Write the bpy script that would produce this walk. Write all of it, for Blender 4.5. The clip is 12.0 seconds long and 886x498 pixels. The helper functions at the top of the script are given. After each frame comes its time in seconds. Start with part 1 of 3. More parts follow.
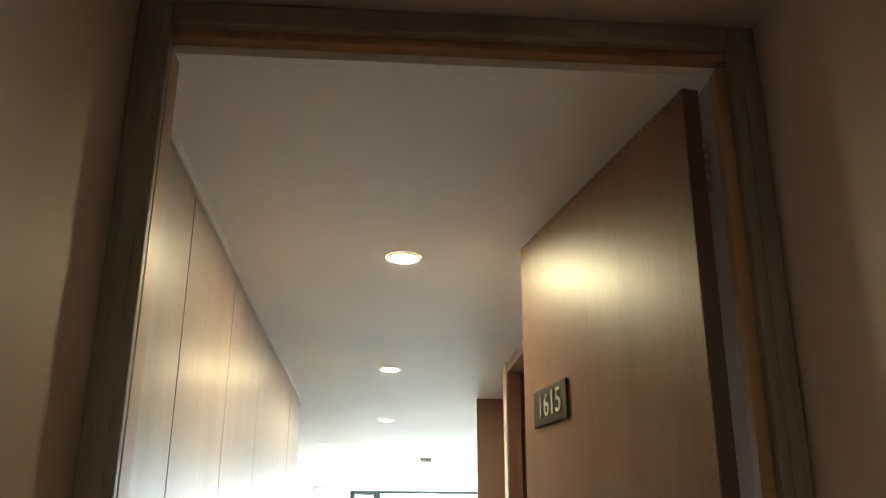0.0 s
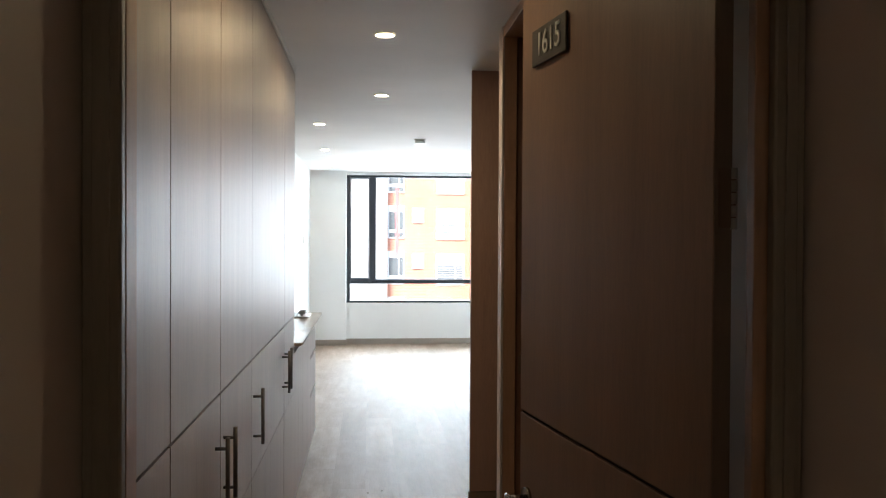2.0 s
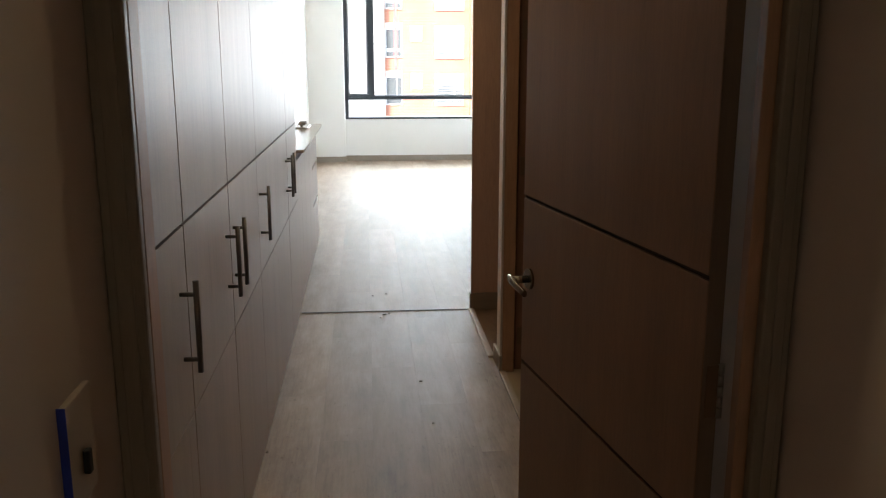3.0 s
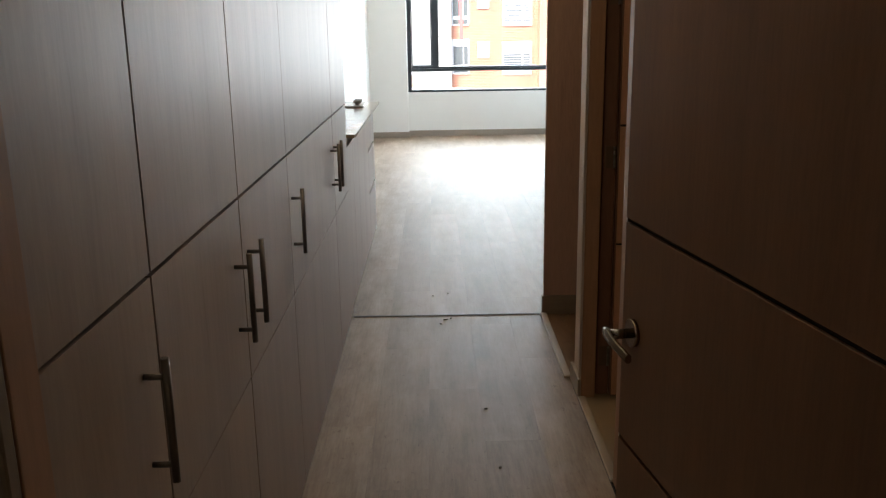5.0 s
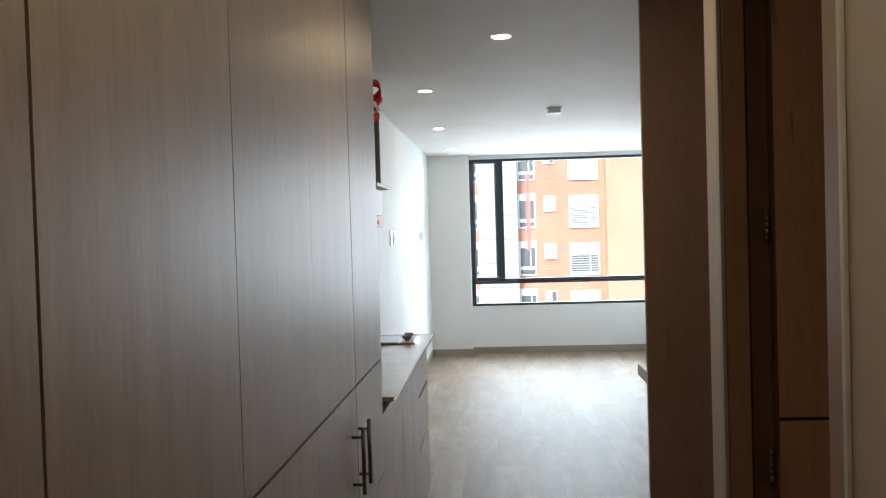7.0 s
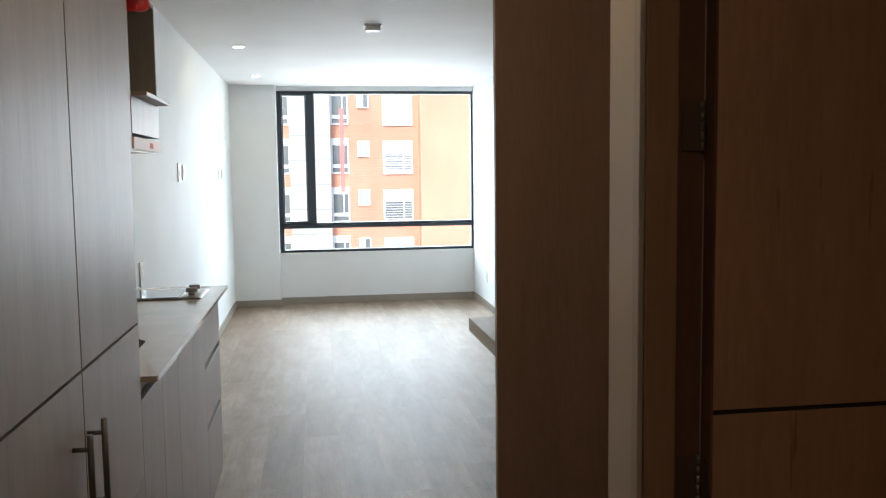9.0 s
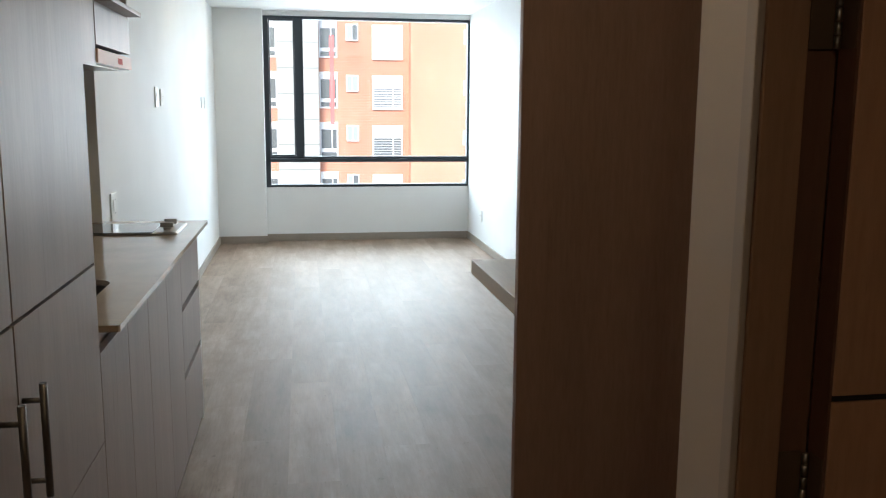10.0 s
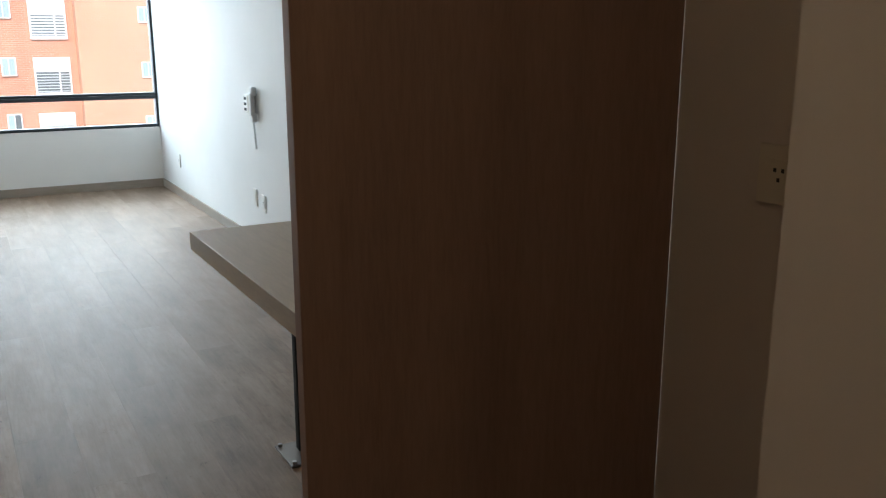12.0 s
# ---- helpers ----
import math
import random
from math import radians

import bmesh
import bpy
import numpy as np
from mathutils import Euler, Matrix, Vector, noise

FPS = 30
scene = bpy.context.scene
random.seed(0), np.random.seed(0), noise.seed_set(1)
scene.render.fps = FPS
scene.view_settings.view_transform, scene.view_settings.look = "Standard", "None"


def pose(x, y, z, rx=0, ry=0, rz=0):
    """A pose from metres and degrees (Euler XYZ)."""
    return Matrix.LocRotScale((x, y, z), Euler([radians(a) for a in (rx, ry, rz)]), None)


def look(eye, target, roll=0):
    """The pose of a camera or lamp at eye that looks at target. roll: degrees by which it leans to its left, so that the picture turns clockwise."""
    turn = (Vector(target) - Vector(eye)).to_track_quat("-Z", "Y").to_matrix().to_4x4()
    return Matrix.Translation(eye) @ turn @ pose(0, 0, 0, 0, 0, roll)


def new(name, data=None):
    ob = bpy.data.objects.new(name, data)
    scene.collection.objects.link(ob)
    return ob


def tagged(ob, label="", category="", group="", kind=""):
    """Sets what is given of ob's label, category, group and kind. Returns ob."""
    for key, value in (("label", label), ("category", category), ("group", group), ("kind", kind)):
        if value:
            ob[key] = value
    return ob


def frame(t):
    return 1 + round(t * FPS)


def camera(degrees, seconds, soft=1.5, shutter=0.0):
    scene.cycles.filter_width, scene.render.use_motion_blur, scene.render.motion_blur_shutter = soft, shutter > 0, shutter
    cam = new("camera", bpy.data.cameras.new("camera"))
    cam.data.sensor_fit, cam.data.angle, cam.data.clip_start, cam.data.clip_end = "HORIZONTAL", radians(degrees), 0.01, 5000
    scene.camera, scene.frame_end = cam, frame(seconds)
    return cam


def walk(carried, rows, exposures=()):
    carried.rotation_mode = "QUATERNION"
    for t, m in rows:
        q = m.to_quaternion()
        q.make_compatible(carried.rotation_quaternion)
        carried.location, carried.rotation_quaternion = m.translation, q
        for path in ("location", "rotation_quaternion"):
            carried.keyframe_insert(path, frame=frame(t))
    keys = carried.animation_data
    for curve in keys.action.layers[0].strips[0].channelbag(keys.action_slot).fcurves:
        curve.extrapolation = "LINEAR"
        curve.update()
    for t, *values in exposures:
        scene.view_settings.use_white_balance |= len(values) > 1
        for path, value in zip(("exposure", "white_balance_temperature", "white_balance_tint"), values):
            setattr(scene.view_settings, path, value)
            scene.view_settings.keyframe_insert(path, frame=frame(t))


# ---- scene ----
cam = camera(54.3, 12.0, soft=1.25)
PATH = [
    (0, (0.413, -4.673, 1.613), (0.555, -2.789, 2.268), 0.2),
    (0.5, (0.402, -4.668, 1.574), (0.556, -2.741, 2.085), 0.9),
    (1, (0.401, -4.682, 1.541), (0.564, -2.714, 1.855), 0.6),
    (1.5, (0.409, -4.654, 1.519), (0.574, -2.668, 1.688), 0.4),
    (2, (0.402, -4.659, 1.476), (0.572, -2.666, 1.45), 0.3),
    (2.5, (0.396, -4.668, 1.434), (0.566, -2.687, 1.216), 0.2),
    (3, (0.387, -4.675, 1.387), (0.556, -2.729, 0.956), -0.0),
    (3.2, (0.383, -4.672, 1.364), (0.552, -2.746, 0.851), -0.0),
    (4.8, (0.442, -4.216, 1.403), (0.48, -2.289, 0.868), -1.0),
    (5, (0.426, -4.102, 1.4), (0.44, -2.165, 0.901), -0.9),
    (5.5, (0.407, -3.804, 1.412), (0.368, -1.861, 0.941), 0.2),
    (6, (0.44, -3.494, 1.442), (0.402, -1.534, 1.046), -0.3),
    (6.5, (0.464, -3.264, 1.502), (0.371, -1.273, 1.336), -1.1),
    (6.7, (0.459, -3.188, 1.517), (0.324, -1.195, 1.426), -1.7),
    (8.3, (0.419, -2.548, 1.489), (0.387, -0.548, 1.493), -3.2),
    (8.5, (0.427, -2.456, 1.475), (0.498, -0.458, 1.445), -2.7),
    (9, (0.466, -2.288, 1.436), (0.759, -0.317, 1.259), -0.7),
    (9.5, (0.445, -2.099, 1.412), (0.764, -0.142, 1.153), 0.3),
    (10, (0.458, -1.933, 1.392), (0.777, 0.015, 1.074), 0.4),
    (10.5, (0.505, -1.71, 1.386), (0.823, 0.235, 1.041), 0.5),
    (11, (0.518, -1.53, 1.375), (0.857, 0.396, 0.957), 0.8),
    (11.5, (0.521, -1.354, 1.377), (1.294, 0.434, 0.924), 2.0),
    (12, (0.519, -1.211, 1.383), (1.476, 0.48, 0.911), 0.0),
]
STOPS = [(0, 3.8), (0.5, 3.0), (1.0, 2.5), (1.5, 2.5), (2.0, 2.6), (3.0, 2.74), (5.0, 2.48), (5.5, 2.45), (6.0, 2.36), (6.5, 2.1), (8.5, 2.05), (9.5, 2.05), (10.5, 1.88), (12, 1.76)]
EXPOSURES = [(t, stops, 6000 if t < 2.5 else 6250 if t < 5.8 else 6100 if t < 6.3 else 5950, -3 if t < 0.3 else 0 if t < 0.8 else 4 if t < 1.2 else 9 if t < 6.3 else 7) for t, stops in STOPS]
walk(cam, [(t, look(eye, target, roll)) for t, eye, target, roll in PATH], EXPOSURES)

# ---- world, sun and lamps' strength ----
world = bpy.data.worlds.new("world")
scene.world = world
world.use_nodes = True
wn = world.node_tree
sky = wn.nodes.new("ShaderNodeTexSky")
sky.sky_type, sky.sun_disc = "NISHITA", False
sky.sun_elevation, sky.sun_rotation = radians(52), radians(205)
sky.air_density, sky.dust_density = 1.0, 3.0
wn.links.new(sky.outputs[0], wn.nodes["Background"].inputs[0])
wn.nodes["Background"].inputs[1].default_value = 0.15
sun = new("sun", bpy.data.lights.new("sun", "SUN"))
sun.data.energy, sun.data.angle, sun.data.color = 1.5, radians(12), (1.0, 0.96, 0.90)
SUN_FROM = Vector((math.sin(radians(205)) * math.cos(radians(52)), math.cos(radians(205)) * math.cos(radians(52)), math.sin(radians(52))))
sun.matrix_world = look(SUN_FROM * 60, (0, 0, 0))
LAMP_WATTS = 0.27
LAMP_COLOUR = (1.0, 0.74, 0.40)
# unseen area lamp over the street, added to stand in for the bright sky
sky_fill = new("sky_fill_lamp", bpy.data.lights.new("sky_fill_lamp", "AREA"))
sky_fill.data.shape, sky_fill.data.size, sky_fill.data.size_y = "RECTANGLE", 50.0, 22.0
sky_fill.data.energy, sky_fill.data.color = 11300.0, (0.80, 0.94, 1.0)
sky_fill.matrix_world = look((1.17, 29.0, 15.0), (1.17, 7.4, 4.5))
# area lamp just outside the pane, added in place of incoming daylight
opening = new("window_daylight_fill", bpy.data.lights.new("window_daylight_fill", "AREA"))
opening.data.shape, opening.data.size, opening.data.size_y = "RECTANGLE", 2.1, 1.7
opening.data.energy, opening.data.color = 17.8, (0.84, 0.955, 1.0)
opening.matrix_world = look((1.17, 7.46, 1.455), (1.17, 0.0, 1.455))


# ---- materials ----
def material(name, colour, rough=0.5, metal=0.0):
    m = bpy.data.materials.new(name)
    m.use_nodes = True
    p = m.node_tree.nodes["Principled BSDF"]
    p.inputs["Base Color"].default_value = (*colour, 1)
    p.inputs["Roughness"].default_value = rough
    p.inputs["Metallic"].default_value = metal
    return m


class Nodes:
    """Short ways to wire a material's nodes."""

    def __init__(self, m):
        self.t = m.node_tree
        self.p = self.t.nodes["Principled BSDF"]

    def add(self, kind, **values):
        n = self.t.nodes.new(kind)
        for k, v in values.items():
            n.inputs[k].default_value = v
        return n

    def link(self, a, b):
        self.t.links.new(a, b)

    def space(self, scale, jitter=0.0):
        c = self.add("ShaderNodeTexCoord")
        mp = self.add("ShaderNodeMapping")
        mp.inputs["Scale"].default_value = scale
        self.link(c.outputs["Object"], mp.inputs["Vector"])
        if jitter:
            info = self.add("ShaderNodeObjectInfo")
            mul = self.add("ShaderNodeVectorMath")
            mul.operation = "SCALE"
            mul.inputs[0].default_value = (jitter, jitter * 1.7, jitter * 0.6)
            self.link(info.outputs["Random"], mul.inputs["Scale"])
            self.link(mul.outputs[0], mp.inputs["Location"])
        return mp.outputs[0]

    def noise(self, where, scale, detail=4.0, rough=0.55):
        n = self.add("ShaderNodeTexNoise", Scale=scale, Detail=detail, Roughness=rough)
        self.link(where, n.inputs["Vector"])
        return n.outputs["Fac"]

    def ramp(self, fac, stops):
        r = self.add("ShaderNodeValToRGB")
        e = r.color_ramp.elements
        while len(e) < len(stops):
            e.new(0.5)
        for el, (at, col) in zip(e, stops):
            el.position, el.color = at, (*col, 1)
        self.link(fac, r.inputs[0])
        return r.outputs[0]

    def mix(self, fac, a, b, mode="MIX"):
        n = self.t.nodes.new("ShaderNodeMix")
        n.data_type, n.blend_type = "RGBA", mode
        if isinstance(fac, float):
            n.inputs[0].default_value = fac
        else:
            self.link(fac, n.inputs[0])
        self.link(a, n.inputs[6])
        self.link(b, n.inputs[7])
        return n.outputs[2]

    def bump(self, height, strength, distance=0.002):
        b = self.add("ShaderNodeBump", Strength=strength, Distance=distance)
        self.link(height, b.inputs["Height"])
        self.link(b.outputs[0], self.p.inputs["Normal"])

    def rough(self, fac, lo, hi):
        r = self.add("ShaderNodeMapRange")
        r.inputs["To Min"].default_value, r.inputs["To Max"].default_value = lo, hi
        self.link(fac, r.inputs["Value"])
        self.link(r.outputs[0], self.p.inputs["Roughness"])


def paint(name, colour, rough=0.6, vary=0.05):
    m = material(name, colour, rough)
    n = Nodes(m)
    s = n.space((1, 1, 1))
    big = n.noise(s, 1.3, 5)
    lo = tuple(c * (1 - vary) for c in colour)
    hi = tuple(min(1, c * (1 + vary * 0.5)) for c in colour)
    n.link(n.ramp(big, [(0.3, lo), (0.7, hi)]), n.p.inputs["Base Color"])
    n.bump(n.noise(s, 260, 3), 0.12, 0.001)
    return m


def wood(name, dark, light, rough=(0.35, 0.5), along=2, fine=90, knots=0.0, gloss=0.5):
    """Grain that runs along one axis, streaks at two widths, its own offset for each object."""
    m = material(name, light, rough[0])
    n = Nodes(m)
    sc = [1.0, 1.0, 1.0]
    sc[along] = 0.05
    s = n.space(sc, 7.0)
    wide = n.noise(s, 9, 5, 0.6)
    sc[along] = 0.11
    thin = n.noise(n.space(sc, 7.0), fine, 5, 0.72)
    mid = tuple((a + b) / 2 for a, b in zip(dark, light))
    c1 = n.ramp(wide, [(0.25, dark), (0.5, mid), (0.75, light)])
    c2 = n.ramp(thin, [(0.3, tuple(c * 0.72 for c in dark)), (0.62, light)])
    col = n.mix(0.30, c1, c2)
    if knots:
        sk = n.space(tuple(9.0 if i != along else 0.8 for i in range(3)), 5.0)
        k = n.noise(sk, 4.5, 3, 0.5)
        kc = n.ramp(k, [(0.0, (0.2, 0.16, 0.14)), (0.29, (0.4, 0.33, 0.29)), (0.33, (1, 1, 1))])
        col = n.mix(knots, col, kc, "MULTIPLY")
    n.link(col, n.p.inputs["Base Color"])
    n.rough(thin, *rough)
    n.bump(thin, 0.15, 0.0008)
    n.p.inputs["Specular IOR Level"].default_value = gloss
    return m


M_WALL = paint("white_wall_paint", (0.81, 0.81, 0.80), 0.6)
M_CEIL = paint("white_ceiling_paint", (0.86, 0.855, 0.84), 0.7)
M_BEIGE = paint("beige_corridor_paint", (0.57, 0.49, 0.455), 0.6)
M_CREAM = paint("cream_hall_paint", (0.62, 0.525, 0.475), 0.6)
M_CAB = wood("pale_grey_melamine", (0.27, 0.202, 0.165), (0.40, 0.308, 0.258), (0.37, 0.48), knots=0.22, gloss=0.8)
M_CABTOP = paint("white_filler", (0.72, 0.69, 0.64), 0.5)
M_DOOR = wood("brown_wood_veneer", (0.165, 0.092, 0.060), (0.265, 0.152, 0.099), (0.38, 0.48), fine=120)
M_DOOREDGE = wood("dark_door_edge", (0.13, 0.09, 0.07), (0.18, 0.125, 0.095), (0.5, 0.6))
M_FRAME = wood("brown_door_frame", (0.34, 0.192, 0.122), (0.45, 0.268, 0.178), (0.4, 0.5))
M_CASING = wood("grey_brown_casing", (0.21, 0.175, 0.145), (0.29, 0.24, 0.20), (0.4, 0.55))
# red-brown, darkened to carry the shade at the bathroom door's rebate and edge
M_EDGE_SHADE = wood("red_brown_shaded_edge", (0.16, 0.075, 0.05), (0.22, 0.11, 0.075), (0.5, 0.6))
M_FIN = wood("dark_brown_panel", (0.275, 0.168, 0.134), (0.39, 0.245, 0.197), (0.40, 0.50), fine=110, knots=0.15)
M_OAK = wood("rustic_oak_door", (0.50, 0.265, 0.165), (0.64, 0.36, 0.235), (0.4, 0.55), knots=0.6)
M_NICHE = wood("brown_carcass", (0.25, 0.21, 0.185), (0.32, 0.275, 0.245), (0.5, 0.6))
M_GAP = material("dark_gap", (0.025, 0.02, 0.018), 0.8)
M_STEEL = material("brushed_steel", (0.42, 0.40, 0.38), 0.32, 1.0)
M_DARKSTEEL = material("dark_bronze_steel", (0.20, 0.18, 0.165), 0.35, 1.0)
M_HINGE2 = material("dark_hinge_plate", (0.15, 0.095, 0.065), 0.5, 0.2)
M_LEVER = material("bronze_chrome", (0.33, 0.29, 0.255), 0.26, 1.0)
M_STRIP = material("dull_brown_strip", (0.36, 0.28, 0.21), 0.5, 0.35)
M_DARKSTRIP = material("dark_brown_strip", (0.085, 0.06, 0.045), 0.6, 0.2)
M_BLACK = material("black_metal", (0.018, 0.018, 0.02), 0.65)
M_ALU = material("charcoal_window_frame", (0.028, 0.036, 0.046), 0.45)
M_PLASTIC = material("white_plastic", (0.78, 0.77, 0.74), 0.35)
M_GREYPL = material("grey_plastic", (0.42, 0.43, 0.44), 0.4)
M_PALEGREY = material("pale_grey_plastic", (0.68, 0.69, 0.70), 0.35)
M_CREAMPL = material("cream_plastic", (0.62, 0.53, 0.43), 0.4)
M_CARD = material("beige_switch_plate", (0.42, 0.355, 0.31), 0.4)
M_BLUE = material("blue_film", (0.02, 0.04, 0.35), 0.4)
M_SIGN = material("dark_sign_plate", (0.030, 0.022, 0.018), 0.65)
M_SIGNTXT = material("silver_numerals", (0.75, 0.73, 0.70), 0.35, 0.4)
M_FILM = material("peach_protective_film", (0.86, 0.56, 0.46), 0.5)
M_FILMSPOT = material("red_print", (0.70, 0.14, 0.12), 0.8)
M_RED = material("red_ribbon", (0.62, 0.02, 0.02), 0.4)
M_WHITERIB = material("white_ribbon", (0.80, 0.78, 0.76), 0.5)
M_BASE = wood("taupe_baseboard", (0.27, 0.225, 0.185), (0.35, 0.30, 0.25), (0.4, 0.55), along=0)
M_DARKBASE = wood("dark_taupe_baseboard", (0.15, 0.115, 0.09), (0.20, 0.155, 0.125), (0.4, 0.55), along=0)
M_TRIM = paint("taupe_edge_trim", (0.52, 0.44, 0.41), 0.5)
M_DEBRIS = material("dry_leaf_scrap", (0.10, 0.07, 0.04), 0.8)
M_GLASSTOP = material("cooktop_glass", (0.10, 0.105, 0.11), 0.06)
M_TABLE = wood("taupe_laminate", (0.44, 0.355, 0.27), (0.55, 0.455, 0.355), (0.45, 0.55), along=1)


def stone_material():
    m = material("beige_quartz", (0.42, 0.33, 0.25), 0.16)
    n = Nodes(m)
    s = n.space((1, 1, 1))
    c1 = n.ramp(n.noise(s, 420, 3), [(0.3, (0.36, 0.275, 0.205)), (0.6, (0.48, 0.375, 0.285)), (0.8, (0.58, 0.47, 0.375))])
    c2 = n.ramp(n.noise(s, 6, 4), [(0.3, (0.85, 0.85, 0.85)), (0.7, (1, 1, 1))])
    n.link(n.mix(1.0, c1, c2, "MULTIPLY"), n.p.inputs["Base Color"])
    return m


def plank_material(name, dark, mid, light, rough):
    """Grey-beige oak laminate: each plank has its own tone and its own stretch of grain."""
    m = material(name, mid, rough[0])
    n = Nodes(m)
    s = n.space((1, 0.16, 1), 11.0)
    wide = n.noise(s, 11, 6, 0.68)
    thin = n.noise(n.space((1, 0.07, 1), 11.0), 120, 3, 0.6)
    blot = n.noise(n.space((1, 0.45, 1), 11.0), 4.5, 6, 0.7)
    specks = n.noise(n.space((1, 0.5, 1), 4.0), 38, 4, 0.7)
    c1 = n.ramp(wide, [(0.30, dark), (0.5, mid), (0.70, light)])
    c2 = n.ramp(thin, [(0.3, tuple(c * 0.8 for c in dark)), (0.6, light)])
    c3 = n.ramp(blot, [(0.30, (0.60, 0.53, 0.47)), (0.60, (1.0, 1.0, 1.0))])
    c4 = n.ramp(specks, [(0.27, (0.52, 0.46, 0.41)), (0.38, (1.0, 1.0, 1.0)), (0.62, (1.0, 1.0, 1.0)), (0.72, (1.18, 1.17, 1.16))])
    col = n.mix(0.8, n.mix(0.20, c1, c2), c3, "MULTIPLY")
    col = n.mix(0.7, col, c4, "MULTIPLY")
    info = n.add("ShaderNodeObjectInfo")
    tone = n.ramp(info.outputs["Random"], [(0.0, (0.84, 0.81, 0.78)), (0.5, (0.97, 0.96, 0.95)), (1.0, (1.10, 1.09, 1.08))])
    n.link(n.mix(1.0, col, tone, "MULTIPLY"), n.p.inputs["Base Color"])
    n.p.inputs["Specular IOR Level"].default_value = 0.21
    n.rough(blot, *rough)
    n.bump(thin, 0.12, 0.0006)
    return m


def brick_material(name, a, b, mortar):
    m = material(name, a, 0.85)
    n = Nodes(m)
    c = n.add("ShaderNodeTexCoord")
    mp = n.add("ShaderNodeMapping")
    mp.inputs["Rotation"].default_value = (radians(90), 0, 0)
    n.link(c.outputs["Object"], mp.inputs["Vector"])
    br = n.add("ShaderNodeTexBrick")
    br.inputs["Color1"].default_value, br.inputs["Color2"].default_value, br.inputs["Mortar"].default_value = (*a, 1), (*b, 1), (*mortar, 1)
    for k, v in (("Scale", 1.0), ("Mortar Size", 0.012), ("Brick Width", 0.25), ("Row Height", 0.08)):
        br.inputs[k].default_value = v
    n.link(mp.outputs[0], br.inputs["Vector"])
    stain = n.ramp(n.noise(n.space((0.6, 0.6, 0.25)), 1.2, 5), [(0.3, (0.82, 0.80, 0.80)), (0.7, (1, 1, 1))])
    n.link(n.mix(1.0, br.outputs["Color"], stain, "MULTIPLY"), n.p.inputs["Base Color"])
    return m


def mosaic_material():
    m = material("grey_mosaic_tile", (0.35, 0.33, 0.31), 0.25)
    n = Nodes(m)
    c = n.add("ShaderNodeTexCoord")
    mp = n.add("ShaderNodeMapping")
    mp.inputs["Rotation"].default_value = (radians(90), 0, radians(90))
    n.link(c.outputs["Object"], mp.inputs["Vector"])
    br = n.add("ShaderNodeTexBrick")
    br.inputs["Color1"].default_value, br.inputs["Color2"].default_value, br.inputs["Mortar"].default_value = (0.30, 0.27, 0.25, 1), (0.16, 0.145, 0.135, 1), (0.45, 0.43, 0.41, 1)
    for k, v in (("Scale", 1.0), ("Mortar Size", 0.0015), ("Brick Width", 0.05), ("Row Height", 0.0125)):
        br.inputs[k].default_value = v
    n.link(mp.outputs[0], br.inputs["Vector"])
    n.link(br.outputs["Color"], n.p.inputs["Base Color"])
    return m


def glass_material(name, tint, rough=0.0):
    m = bpy.data.materials.new(name)
    m.use_nodes = True
    t = m.node_tree
    t.nodes.clear()
    out, mix = t.nodes.new("ShaderNodeOutputMaterial"), t.nodes.new("ShaderNodeMixShader")
    clear, gloss = t.nodes.new("ShaderNodeBsdfTransparent"), t.nodes.new("ShaderNodeBsdfGlossy")
    clear.inputs[0].default_value = (*tint, 1)
    gloss.inputs["Roughness"].default_value = rough
    fres = t.nodes.new("ShaderNodeFresnel")
    fres.inputs[0].default_value = 1.35
    t.links.new(fres.outputs[0], mix.inputs[0])
    t.links.new(clear.outputs[0], mix.inputs[1])
    t.links.new(gloss.outputs[0], mix.inputs[2])
    t.links.new(mix.outputs[0], out.inputs[0])
    return m


def film_material():
    m = bpy.data.materials.new("pink_red_film")
    m.use_nodes = True
    t = m.node_tree
    t.nodes.clear()
    out, mix = t.nodes.new("ShaderNodeOutputMaterial"), t.nodes.new("ShaderNodeMixShader")
    clear, glow = t.nodes.new("ShaderNodeBsdfTransparent"), t.nodes.new("ShaderNodeBsdfTranslucent")
    clear.inputs[0].default_value = (1.0, 0.52, 0.52, 1)
    glow.inputs[0].default_value = (0.95, 0.22, 0.20, 1)
    mix.inputs[0].default_value = 0.5
    t.links.new(clear.outputs[0], mix.inputs[1])
    t.links.new(glow.outputs[0], mix.inputs[2])
    t.links.new(mix.outputs[0], out.inputs[0])
    return m


def lamp_material(strength):
    m = bpy.data.materials.new("lit_diffuser")
    m.use_nodes = True
    p = m.node_tree.nodes["Principled BSDF"]
    p.inputs["Base Color"].default_value = (0.9, 0.88, 0.82, 1)
    p.inputs["Emission Color"].default_value = (1.0, 0.80, 0.46, 1)
    p.inputs["Emission Strength"].default_value = strength
    return m


M_STONE = stone_material()
M_PLANK = plank_material("grey_beige_planks", (0.215, 0.155, 0.114), (0.308, 0.231, 0.174), (0.40, 0.308, 0.239), (0.46, 0.66))
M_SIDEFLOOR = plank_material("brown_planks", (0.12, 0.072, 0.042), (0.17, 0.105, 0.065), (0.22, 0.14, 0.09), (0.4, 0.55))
M_BATHFLOOR = paint("beige_bath_tile", (0.30, 0.22, 0.145), 0.4)
M_MOSAIC = mosaic_material()
M_GLASS = glass_material("clear_glass", (0.97, 0.985, 0.98))
M_PANE_STRIP = film_material()
M_LIT = lamp_material(30)
M_BRICK = brick_material("orange_brick", (0.52, 0.20, 0.115), (0.58, 0.235, 0.14), (0.54, 0.33, 0.25))
